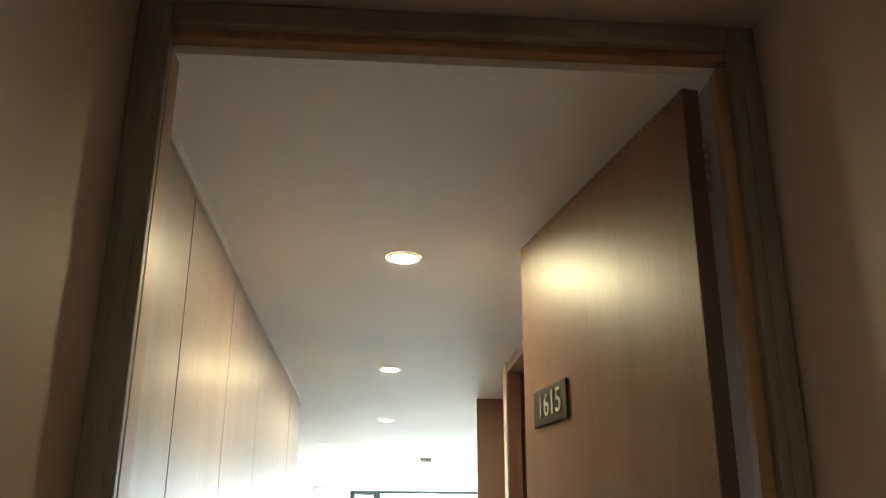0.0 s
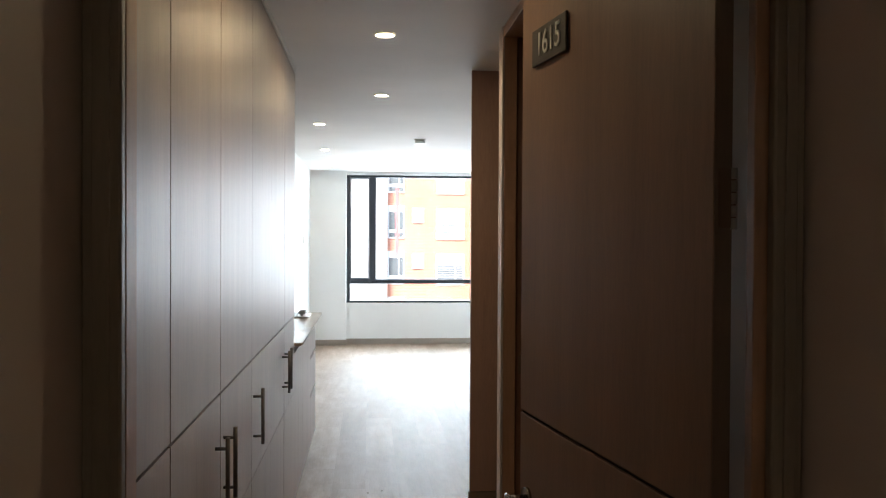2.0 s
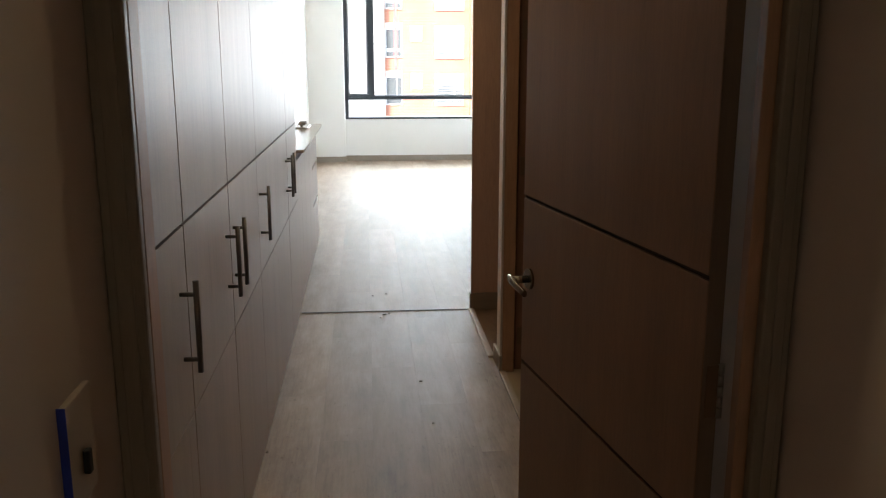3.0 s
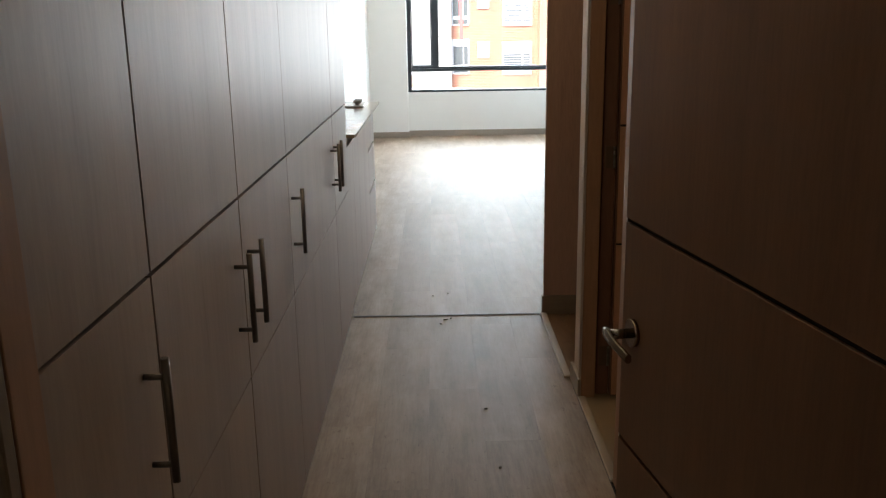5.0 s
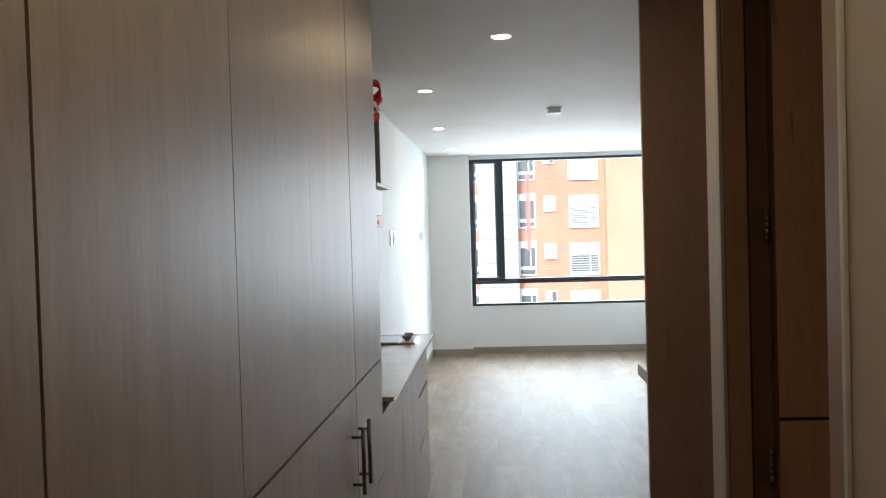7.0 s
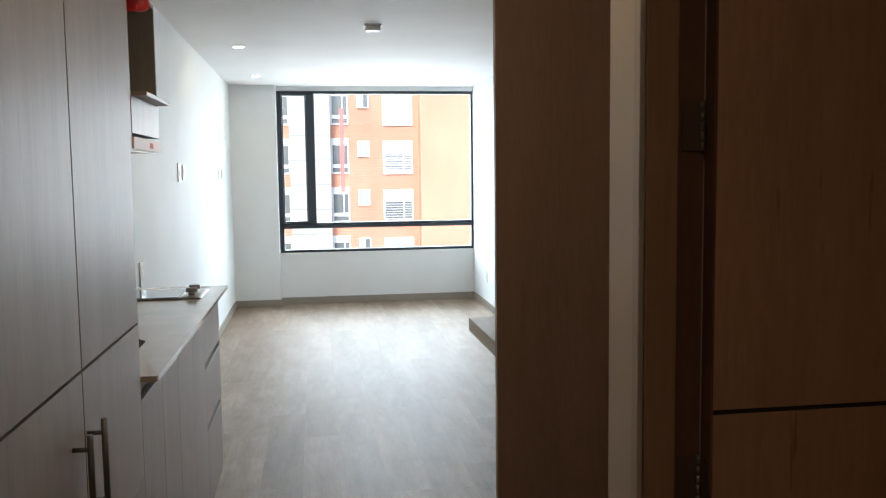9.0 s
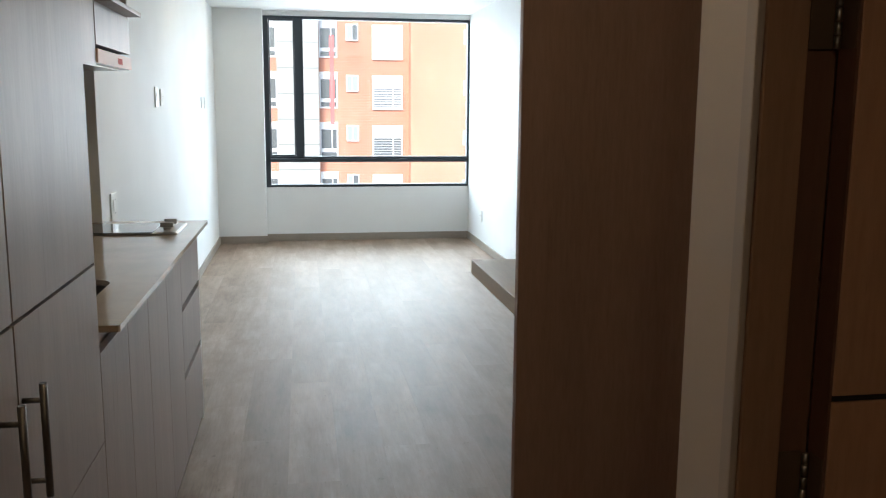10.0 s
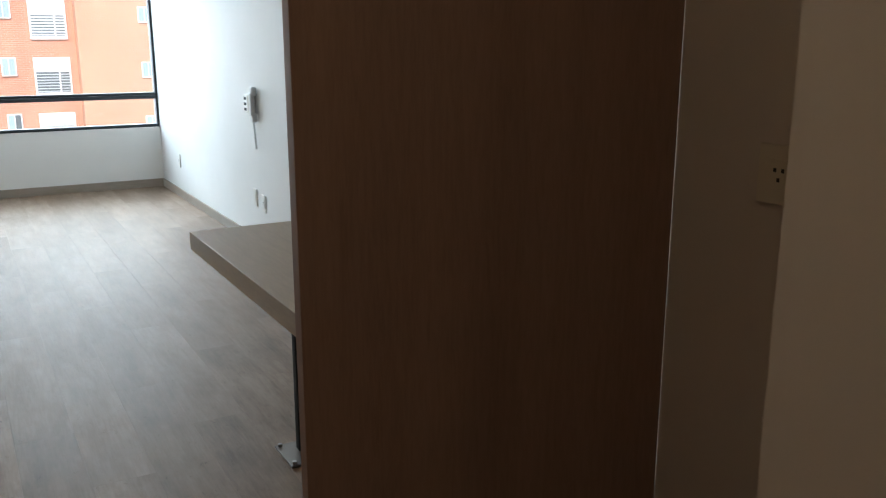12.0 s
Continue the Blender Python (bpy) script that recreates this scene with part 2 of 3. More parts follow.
# the orange brick again, its colour lightened for the brighter-lit wing
M_BRICK_LIT = brick_material("lit_orange_brick", (0.525, 0.25, 0.147), (0.57, 0.278, 0.163), (0.54, 0.37, 0.275))
M_CONC = paint("grey_facade_panel", (0.39, 0.385, 0.355), 0.8, 0.1)
M_WINWHITE = material("white_window_frame", (0.66, 0.66, 0.65), 0.5)
M_WINDARK = material("dark_window_glass", (0.13, 0.14, 0.145), 0.15)
M_JOINT = material("grey_facade_joint", (0.22, 0.22, 0.21), 0.8)
M_WINBLIND = material("white_blind", (0.47, 0.49, 0.50), 0.6)
M_FROST = material("frosted_pane", (0.31, 0.37, 0.40), 0.3)
M_GROUND = paint("grey_ground", (0.12, 0.12, 0.115), 0.9, 0.2)


# ---- mesh helpers ----
def box(bm, lo, hi, bevel=0.0):
    lo, hi = Vector(lo), Vector(hi)
    m = Matrix.Translation((lo + hi) / 2) @ Matrix.Diagonal((*(hi - lo), 1))
    made = bmesh.ops.create_cube(bm, size=1, matrix=m)["verts"]
    if bevel:
        edges = list({e for v in made for e in v.link_edges})
        bmesh.ops.bevel(bm, geom=edges, offset=bevel, segments=2, affect="EDGES", profile=0.5)
    return bm


def boxes(*list_of):
    bm = bmesh.new()
    for b in list_of:
        box(bm, *b)
    return bm


def rod(bm, a, b, r, seg=12, r2=None):
    a, b = Vector(a), Vector(b)
    d = b - a
    m = Matrix.Translation((a + b) / 2) @ d.to_track_quat("Z", "Y").to_matrix().to_4x4()
    bmesh.ops.create_cone(bm, cap_ends=True, segments=seg, radius1=r, radius2=r if r2 is None else r2, depth=d.length, matrix=m)
    return bm


def mesh_of(name, bm, mat, smooth=False):
    me = bpy.data.meshes.new(name)
    bm.to_mesh(me)
    bm.free()
    me.materials.append(mat)
    if smooth:
        for p in me.polygons:
            p.use_smooth = len(p.vertices) == 4
    return me


def part(name, bm, mat, parent=None, label="", smooth=False):
    """One mesh object under a thing or a part."""
    ob = new(name, mesh_of(name, bm, mat, smooth))
    if parent:
        ob.parent = parent
    if label:
        ob["label"] = label
    return ob


def thing(name, label, category, at=(0, 0, 0), group="", turn=0.0):
    ob = new(name)
    ob.matrix_basis = pose(*at, 0, 0, turn)
    ob.empty_display_size = 0.1
    return tagged(ob, label, category, group)


def structure(name, bm, mat, label, category):
    return tagged(part(name, bm, mat), label, category, kind="structure")


# ---- plan (metres) ----
CEIL = 2.385          # ceiling
Y_DOOR = -3.43        # outer face of the entrance frame
X_R = 0.973           # hall's wall with the bathroom door
Y_FIN = 0.0           # panel between niche and living room
Y_WIN, Y_PIL = 7.35, 7.21
X_LIV_L, X_LIV_R = -0.40, 2.255
X_KIT = -0.60
Y_KIT0, Y_KIT1 = 0.06, 1.97

# floors
structure("floor", boxes(((-0.9, -3.42, -0.12), (X_LIV_R + 0.2, Y_WIN + 0.2, -0.012))), M_GAP, "dark screed under the laminate floor", "floor")
corr = structure("floor_corridor", boxes(((-0.25, -6.2, -0.12), (1.3, -3.421, -0.002))), M_BATHFLOOR, "beige tiled corridor floor outside the flat", "floor")
structure("floor_bathroom", boxes(((X_R + 0.001, -2.6, -0.011), (2.25, -0.93, -0.001))), M_BATHFLOOR, "beige tiled bathroom floor", "floor")

# ceiling
structure("ceiling", boxes(((-0.9, -3.40, CEIL), (X_LIV_R + 0.2, Y_WIN + 0.2, CEIL + 0.15))), M_CEIL, "white painted plaster ceiling", "ceiling")
structure("ceiling_corridor", boxes(((-0.25, -6.2, 2.455), (1.3, -3.43, 2.6))), M_BEIGE, "beige painted corridor ceiling", "ceiling")

# walls
structure("wall_corridor_left", boxes(((-0.25, -6.2, 0), (0.012, -3.43, 2.455))), M_BEIGE, "beige painted corridor wall beside the entrance", "wall")
structure("wall_corridor_right", boxes(((1.035, -6.2, 0), (1.3, -3.43, 2.455))), M_BEIGE, "beige painted corridor wall beside the entrance", "wall")
structure("wall_corridor_end", boxes(((-0.25, -6.35, -0.1), (1.3, -6.2, 2.6))), M_BEIGE, "beige painted corridor end wall", "wall")
structure("wall_entrance", boxes(((-0.9, -3.43, 0), (0.0, -3.32, CEIL - 0.001)), ((1.035, -3.43, 0), (2.45, -3.30, CEIL - 0.001)), ((-0.9, -3.43, 2.46), (2.45, -3.4005, 2.62))), M_CREAM, "cream painted wall round the entrance", "wall")
structure("wall_hall_left", boxes(((-0.9, -3.32, 0), (-0.62, Y_KIT0, CEIL))), M_CREAM, "plain painted wall behind the tall cupboards", "wall")
structure("wall_hall_right", boxes(((X_R, -3.4005, 0), (1.034, -1.7205, CEIL))), M_CREAM, "cream painted hall wall", "wall")
structure("wall_hall_stub", boxes(((X_R, -0.9835, 0), (1.026, -0.848, CEIL)), ((1.0262, -0.9675, 0), (1.11, -0.848, CEIL))), M_CREAM, "cream painted wall end between bathroom and laundry niche", "wall")
structure("wall_bathroom", boxes(((2.25, -3.30, 0), (2.45, -0.73, CEIL)), ((1.1105, -0.93, 0), (2.25, -0.848, CEIL)), ((1.11, -2.75, 0), (2.25, -2.6, CEIL))), M_CREAM, "cream bathroom wall", "wall")
structure("wall_niche", boxes(((1.715, -0.847, 0), (1.86, Y_FIN, CEIL))), M_CREAM, "cream painted wall of the laundry niche", "wall")
structure("wall_kitchen_back", boxes(((-0.9, Y_KIT0, 0), (X_KIT, Y_KIT1, CEIL))), M_MOSAIC, "grey mosaic tiles behind the kitchen counter", "wall")
structure("wall_living_left", boxes(((-0.9, Y_KIT1, 0), (X_LIV_L, Y_PIL + 0.3, CEIL))), M_WALL, "white painted living room wall", "wall")
structure("wall_living_right", boxes(((X_LIV_R, -0.73, 0), (X_LIV_R + 0.2, Y_WIN + 0.2, CEIL))), M_WALL, "white painted living room wall with sockets", "wall")
structure("wall_living_back", boxes(((1.862, -0.1, 0), (X_LIV_R, Y_FIN + 0.03, CEIL))), M_WALL, "white wall behind the table", "wall")
structure("pillar", boxes(((X_LIV_L, Y_PIL, 0), (0.085, Y_WIN + 0.2, CEIL))), M_WALL, "white painted pillar beside the window", "wall")
structure("wall_window", boxes(((0.085, Y_WIN, 0), (X_LIV_R, Y_WIN + 0.2, 0.57)), ((0.085, Y_WIN, 2.338), (X_LIV_R, Y_WIN + 0.2, CEIL))), M_WALL, "white painted wall under the wide window", "wall")

# panel between hall and living room
structure("wall_panel", boxes(((0.953, Y_FIN, 0.095), (1.714, Y_FIN + 0.028, CEIL - 0.002), 0.0015)), M_FIN, "tall dark brown wood-grain divider panel", "wall")
structure("baseboard_panel", boxes(((0.946, Y_FIN - 0.012, 0), (1.712, Y_FIN + 0.03, 0.094), 0.002)), M_DARKBASE, "dark taupe skirting under the divider panel", "baseboard")


def baseboard(name, lo, hi):
    structure(name, boxes((lo, hi, 0.002)), M_BASE, "taupe wood-grain skirting board along the wall", "baseboard")


baseboard("baseboard_window", (0.087, Y_WIN - 0.013, 0), (X_LIV_R - 0.001, Y_WIN - 0.0005, 0.075))
baseboard("baseboard_pillar", (X_LIV_L + 0.014, Y_PIL - 0.013, 0), (0.098, Y_PIL - 0.0005, 0.075))
baseboard("baseboard_left", (X_LIV_L + 0.0005, 2.03, 0), (X_LIV_L + 0.013, Y_PIL - 0.0005, 0.075))
baseboard("baseboard_right", (X_LIV_R - 0.013, 0.04, 0), (X_LIV_R - 0.0005, Y_WIN - 0.014, 0.075))
baseboard("baseboard_stub", (X_R - 0.013, -1.010, 0), (X_R - 0.0005, -0.824, 0.075))
baseboard("baseboard_hall", (X_R - 0.013, -3.29, 0), (X_R - 0.0005, -1.737, 0.075))
structure("trim_threshold", boxes(((0.004, -0.008, 0.0), (0.945, 0.008, 0.004), 0.0015)), M_DARKSTRIP, "thin dark metal transition strip on the floor", "trim")
structure("trim_niche_threshold", boxes(((0.936, -0.821, 0.0), (0.966, -0.014, 0.012), 0.003)), M_STRIP, "dull brown metal transition strip at the niche", "trim")
structure("trim_bath_threshold", boxes(((0.960, -1.654, 0.0), (0.990, -1.014, 0.009), 0.003)), M_STRIP, "dull brown metal transition strip at the bathroom door", "trim")

# ---- window ----
win = tagged(new("window_1"), "wide charcoal-framed window with a lower fixed pane", "window", kind="structure")
WY0, WY1 = Y_WIN + 0.01, Y_WIN + 0.075
wl, wr, wb, wt = 0.088, X_LIV_R - 0.003, 0.572, 2.336
part("window_frame", boxes(((wl, WY0, wb), (wl + 0.05, WY1, wt), 0.003), ((wr - 0.018, WY0, wb), (wr, WY1, wt), 0.003), ((wl + 0.05, WY0, wb), (wr - 0.018, WY1, wb + 0.028), 0.003), ((wl + 0.05, WY0, wt - 0.03), (wr - 0.018, WY1, wt), 0.003)), M_ALU, win)
part("transom", boxes(((wl + 0.05, WY0 - 0.004, 0.835), (wr - 0.018, WY1, 0.87), 0.003), ((wl + 0.05, WY0 + 0.012, 0.872), (wr - 0.018, WY1, 0.895), 0.003)), M_ALU, win)
part("mullion", boxes(((0.405, WY0 - 0.003, 0.895), (0.492, WY1, wt - 0.03), 0.003)), M_ALU, win)
part("sash", boxes(((wl + 0.052, WY0 + 0.01, 0.897), (wl + 0.066, WY1, wt - 0.032), 0.002), ((0.39, WY0 + 0.01, 0.897), (0.404, WY1, wt - 0.032), 0.002), ((wl + 0.067, WY0 + 0.01, 0.897), (0.389, WY1, 0.915), 0.002), ((wl + 0.067, WY0 + 0.01, wt - 0.05), (0.389, WY1, wt - 0.032), 0.002)), M_ALU, win)
for lo, hi in (((wl + 0.066, 0.915), (0.39, wt - 0.05)), ((0.492, 0.895), (wr - 0.018, wt - 0.03)), ((wl + 0.05, wb + 0.028), (wr - 0.018, 0.835))):
    pane = part("pane", boxes(((lo[0], WY1 - 0.02, lo[1]), (hi[0], WY1 - 0.014, hi[1]))), M_GLASS, win)
    pane.visible_shadow = False
# thin translucent red strip upright against the large pane
tape = thing("red_pane_strip", "red translucent upright strip on the window pane", "tape", (0.79, WY1 - 0.0215, 1.23))
part("strip", boxes(((-0.022, 0, 0), (0.022, 0.001, 0.92))), M_PANE_STRIP, tape)

# ---- entrance door ----
frame_1 = tagged(new("door_frame_1"), "brown wooden frame of the entrance door with grey-brown casing", "door frame", kind="structure")
part("jamb", boxes(((0.002, -3.428, 0), (0.066, -3.372, 2.383), 0.002)), M_FRAME, frame_1)
part("jamb", boxes(((0.967, -3.428, 0), (1.033, -3.402, 2.383), 0.002)), M_FRAME, frame_1)
part("head", boxes(((0.002, -3.428, 2.400), (1.033, -3.4005, 2.452), 0.002)), M_FRAME, frame_1)
part("casing", boxes(((0.0125, -3.452, 0), (0.066, -3.429, 2.452), 0.004), ((0.027, -3.457, 0), (0.052, -3.4525, 2.43), 0.002)), M_CASING, frame_1, "grey-brown casing")
part("casing", boxes(((0.986, -3.452, 0), (1.033, -3.429, 2.452), 0.004), ((1.002, -3.457, 0), (1.02, -3.4525, 2.43), 0.002)), M_CASING, frame_1, "grey-brown casing")
part("casing", boxes(((0.0665, -3.452, 2.412), (0.9855, -3.429, 2.452), 0.004)), M_CASING, frame_1, "grey-brown casing")

# leaf: local x runs from the hinges to the free edge, local +y is the outer face
door_1 = tagged(new("door_1"), "brown wood-veneer entrance door standing open, with grooves", "door", kind="structure")
door_1.matrix_basis = pose(0.920, -3.395, 0.0, 0, 0, 99.3)
LW, LT = 0.873, 0.031


def leaf(parent, w, t, grooves, top, mat, edge):
    zs = [0.008, *grooves, top]
    for a, b in zip(zs, zs[1:]):
        part("panel", boxes(((0.002, -t, a + (0.004 if a > 0.01 else 0)), (w - 0.002, 0, b - (0.004 if b < top else 0)), 0.0015)), mat, parent)
    part("edge", boxes(((0, -t + 0.001, 0.01), (0.0019, -0.001, top)), ((w - 0.0019, 0.003 - t, 0.01), (w, -0.003, top))), edge, parent, "dark brown leaf edge")
    part("groove_backing", boxes(((0.0021, 0.006 - t, 0.01), (w - 0.003, -0.006, top - 0.003))), M_GAP, parent, "dark grooves between the boards")


def hinge(parent, x, y, z, plate=0.035, turn=1):
    h = part("hinge", boxes(((x - 0.001, y - plate, z - 0.045), (x + 0.001, y, z + 0.045))), M_HINGE2, parent, "dark worn hinge")
    bm = bmesh.new()
    for k in range(5):
        rod(bm, (x, y + 0.004, z - 0.047 + k * 0.019), (x, y + 0.004, z - 0.030 + k * 0.019), 0.0055, 12)
    part("knuckle", bm, M_STEEL, h, "", True)


leaf(door_1, LW, LT, (0.61, 1.047), 2.362, M_DOOR, M_DOOREDGE)
for hz in (2.22, 1.538, 0.857, 0.18):
    hinge(door_1, -0.001, -LT - 0.0055, hz, -0.03)


def lever(parent, x, y, z, out, along):
    """Round rose, neck that stands out from the leaf and a flat lever that curves back along it."""
    h = part("lever_handle", rod(bmesh.new(), (x, y, z), (x, y + out * 0.009, z), 0.026, 28), M_LEVER, parent, "bronze-toned chrome lever handle", True)
    bm = rod(bmesh.new(), (x, y + out * 0.009, z), (x, y + out * 0.052, z), 0.0095, 16)
    part("neck", bm, M_LEVER, h, "", True)
    bm = bmesh.new()
    last = None
    for k in range(9):
        f = k / 8
        c = Vector((x + along * (f * 0.115 - 0.012), y + out * (0.052 + 0.006 * math.sin(f * 3.1)), z + 0.004 - 0.012 * f * f))
        hw, ht = 0.010 - 0.002 * f, 0.0055
        ring = [bm.verts.new(c + Vector((0, out * ht * sy, hw * sz))) for sy, sz in ((-1, -0.6), (-1, 0.6), (-0.5, 1), (0.5, 1), (1, 0.6), (1, -0.6), (0.5, -1), (-0.5, -1))]
        if last:
            for i in range(8):
                bm.faces.new((last[i], last[(i + 1) % 8], ring[(i + 1) % 8], ring[i]))
        else:
            bm.faces.new(ring)
        last = ring
    bm.faces.new(last[::-1])
    bmesh.ops.recalc_face_normals(bm, faces=bm.faces)
    part("lever", bm, M_LEVER, h, "", True)


lever(door_1, LW - 0.062, 0.0, 0.845, 1, -1)


def lettering(text, size, depth, mat, parent, m, name="numerals"):
    cu = bpy.data.curves.new(name, "FONT")
    cu.body, cu.size, cu.extrude, cu.align_x, cu.align_y = text, size, depth, "CENTER", "CENTER"
    tmp = new(name + "_draft", cu)
    dg = bpy.context.evaluated_depsgraph_get()
    me = bpy.data.meshes.new_from_object(tmp.evaluated_get(dg))
    bpy.data.objects.remove(tmp)
    me.materials.clear()
    me.materials.append(mat)
    ob = new(name, me)
    ob.parent = parent
    ob.matrix_basis = m
    return ob


plate = part("number_plate", boxes(((0.577, 0.0005, 1.881), (0.785, 0.007, 1.966), 0.0015)), M_SIGN, door_1, "dark plate with the silver number 1615")
lettering("1615", 0.078, 0.0012, M_SIGNTXT, plate, Matrix.Translation((0.676, 0.0085, 1.9235)) @ pose(0, 0, 0, 90, 0, 180) @ Matrix.Diagonal((0.95, 1, 1, 1)))

# card switch on the corridor wall
card = thing("card_switch", "beige key-card switch plate with blue protective film", "switch", (0.012, -3.632, 0.908))
part("plate", boxes(((0.0005, -0.047, -0.072), (0.010, 0.05, 0.072), 0.002)), M_CARD, card)
part("film_edge", boxes(((0.0005, -0.0488, -0.073), (0.011, -0.0473, 0.073))), M_BLUE, card, "blue protective film")
part("card_slot", boxes(((0.0102, -0.003, -0.035), (0.019, 0.010, -0.003), 0.002)), M_BLACK, card, "dark card slot")

# ---- bathroom door ----
frame_2 = tagged(new("door_frame_2"), "brown wooden frame of the bathroom door", "door frame", kind="structure")
part("jamb", boxes(((X_R + 0.0005, -1.012, 0), (1.026, -0.984, 2.37), 0.002)), M_FRAME, frame_2)
part("rebate", boxes(((1.0265, -0.9795, 0), (1.083, -0.968, 2.37), 0.002)), M_EDGE_SHADE, frame_2, "red-brown door rebate darkened for shade")
part("jamb", boxes(((X_R - 0.006, -1.719, 0), (1.118, -1.655, 2.37), 0.002)), M_FRAME, frame_2)
part("head", boxes(((X_R - 0.006, -1.6545, 2.33), (1.084, -1.0125, 2.37), 0.002)), M_FRAME, frame_2)
part("casing", boxes(((X_R - 0.009, -1.735, 0), (X_R - 0.001, -1.7195, 2.378), 0.002)), M_CABTOP, frame_2, "thin pale edge trim")
part("casing", boxes(((X_R - 0.010, -1.010, 0.078), (X_R - 0.0005, -0.984, 2.378), 0.002)), M_TRIM, frame_2, "thin taupe edge trim")
structure("wall_over_bath_door", boxes(((X_R, -1.72, 2.3705), (1.11, -0.984, CEIL))), M_CREAM, "cream strip of wall over the bathroom door", "wall")
door_2 = tagged(new("door_2"), "rustic oak bathroom door standing open, with dark grooves", "door", kind="structure")
door_2.matrix_basis = pose(1.086, -1.017, 0, 0, 0, 0)
zs = (0.008, 0.611, 1.048, 2.325)
for a, b in zip(zs, zs[1:]):
    part("panel", boxes(((0.002, 0.0, a + 0.004), (0.64, 0.038, b - 0.004), 0.0015)), M_OAK, door_2)
part("edge", boxes(((-0.002, 0.0015, 0.012), (0.0015, 0.0365, 2.321))), M_EDGE_SHADE, door_2, "reddish oak leaf edge darkened for shade")
part("core", boxes(((0.004, 0.004, 0.01), (0.639, 0.034, 2.322))), M_GAP, door_2, "dark grooves between the boards")
for hz in (1.505, 0.93, 0.16):
    h = part("hinge", boxes(((-0.042, 0.0342, hz - 0.040), (-0.012, 0.0357, hz + 0.040)), ((-0.0036, 0.003, hz - 0.040), (-0.0021, 0.029, hz + 0.040))), M_HINGE2, door_2, "dark worn hinge")
    bm = bmesh.new()
    for k in range(5):
        rod(bm, (-0.0095, 0.029, hz - 0.04 + k * 0.016), (-0.0095, 0.029, hz - 0.0252 + k * 0.016), 0.0042, 12)
    part("knuckle", bm, M_STEEL, h, "", True)

# ---- tall hall cupboards ----
CAB_Y = (-3.318, -2.865, -2.27, -1.64, -1.055, -0.505, 0.058)
HANDLE_Y = (-2.938, -2.35, -2.22, -1.597, -0.597, -0.485)
Z_SEAMS = (0.018, 0.635, 1.05, 2.355)
SEAM = (0.0038, 0.0038, 0.0034, 0.0018, 0.0004, 0.0036, 0.0036)   # half the joint beside each front


def tall_cabinet(y0, y1, hy, ga, gb):
    cab = thing("tall_cabinet", "tall pale grey wood-grain built-in hall cupboard", "cupboard", (0, y0, 0), "hall cupboards")
    w = y1 - y0
    part("body", boxes(((-0.60, 0.001, 0.0), (-0.024, w - 0.001, 2.37))), M_GAP, cab, "dark carcass behind the fronts")
    part("plinth", boxes(((-0.021, 0.0, 0.0), (-0.010, w, 0.0185))), M_GAP, cab)
    part("filler", boxes(((-0.021, 0.0, 2.3575), (0.004, w, 2.3845))), M_PLASTIC, cab, "white filler strip at the ceiling")
    for a, b in zip(Z_SEAMS, Z_SEAMS[1:]):
        d = part("front", boxes(((-0.020, ga, a + (0.0034 if a > 1 else 0.0018)), (0.0, w - gb, b - (0.0034 if b > 1 else 0.0018)), 0.0003)), M_CAB, cab)
        if a == Z_SEAMS[1]:
            y = hy - y0
            bar = part("handle", rod(bmesh.new(), (0.033, y, 0.750), (0.033, y, 0.946), 0.0062, 16), M_DARKSTEEL, d, "dark brushed steel bar handle", True)
            for z in (0.778, 0.917):
                rod_bm = rod(bmesh.new(), (0.0002, y, z), (0.032, y, z), 0.0048, 12)
                post = new("post", mesh_of("post", rod_bm, M_DARKSTEEL, True))
                post.parent = d
    return cab


for y0, y1, hy, ga, gb in zip(CAB_Y, CAB_Y[1:], HANDLE_Y, SEAM, SEAM[1:]):
    tall_cabinet(y0, y1, hy, ga, gb)
side = structure("trim_cupboard_side", boxes(((-0.598, 0.0585, 0.0), (-0.002, 0.0625, 2.37))), M_CAB, "pale grey end panel of the hall cupboards", "trim")

# ---- kitchen ----
def base_unit(y0, y1, fronts, label, drawers=False):
    u = thing("base_cabinet" if not drawers else "drawer_cabinet", label, "kitchen cabinet", (0, y0, 0), "kitchen base units")
    w = y1 - y0
    part("body", boxes(((-0.595, 0.001, 0.03), (-0.024, w - 0.001, 0.872 if drawers else 0.60))), M_NICHE, u)
    part("plinth", boxes(((-0.58, 0.001, 0.0), (-0.045, w - 0.001, 0.029))), M_GAP, u)
    if not drawers:
        part("rail", boxes(((-0.06, 0.001, 0.601), (-0.03, w - 0.001, 0.872))), M_CAB, u)
    for (a, b, z0, z1) in fronts:
        part("drawer_front" if drawers else "door", boxes(((-0.022, a - y0 + 0.0015, z0), (-0.003, b - y0 - 0.0015, z1), 0.001)), M_CAB, u)
    return u


base_unit(0.070, 0.69, [(0.0705, 0.388, 0.03, 0.838), (0.388, 0.69, 0.03, 0.838)], "pale grey handleless kitchen base cabinet under the sink")
base_unit(0.69, 1.40, [(0.69, 1.047, 0.03, 0.838), (1.047, 1.40, 0.03, 0.838)], "pale grey handleless kitchen base cabinet beside the drawers")
base_unit(1.40, 1.952, [(1.40, 1.952, 0.645, 0.84), (1.40, 1.952, 0.375, 0.618), (1.40, 1.952, 0.03, 0.348)], "pale grey kitchen drawer unit with finger grooves", True)
end = structure("trim_kitchen_end", boxes(((-0.398, 1.9525, 0.0), (-0.004, 1.9685, 0.878))), M_CABTOP, "white end panel of the kitchen units", "trim")

ctr = thing("countertop", "polished beige quartz kitchen countertop with a sink cut-out", "countertop", (0, 0, 0))
SX0, SX1, SY0, SY1 = -0.42, -0.085, 0.30, 0.655


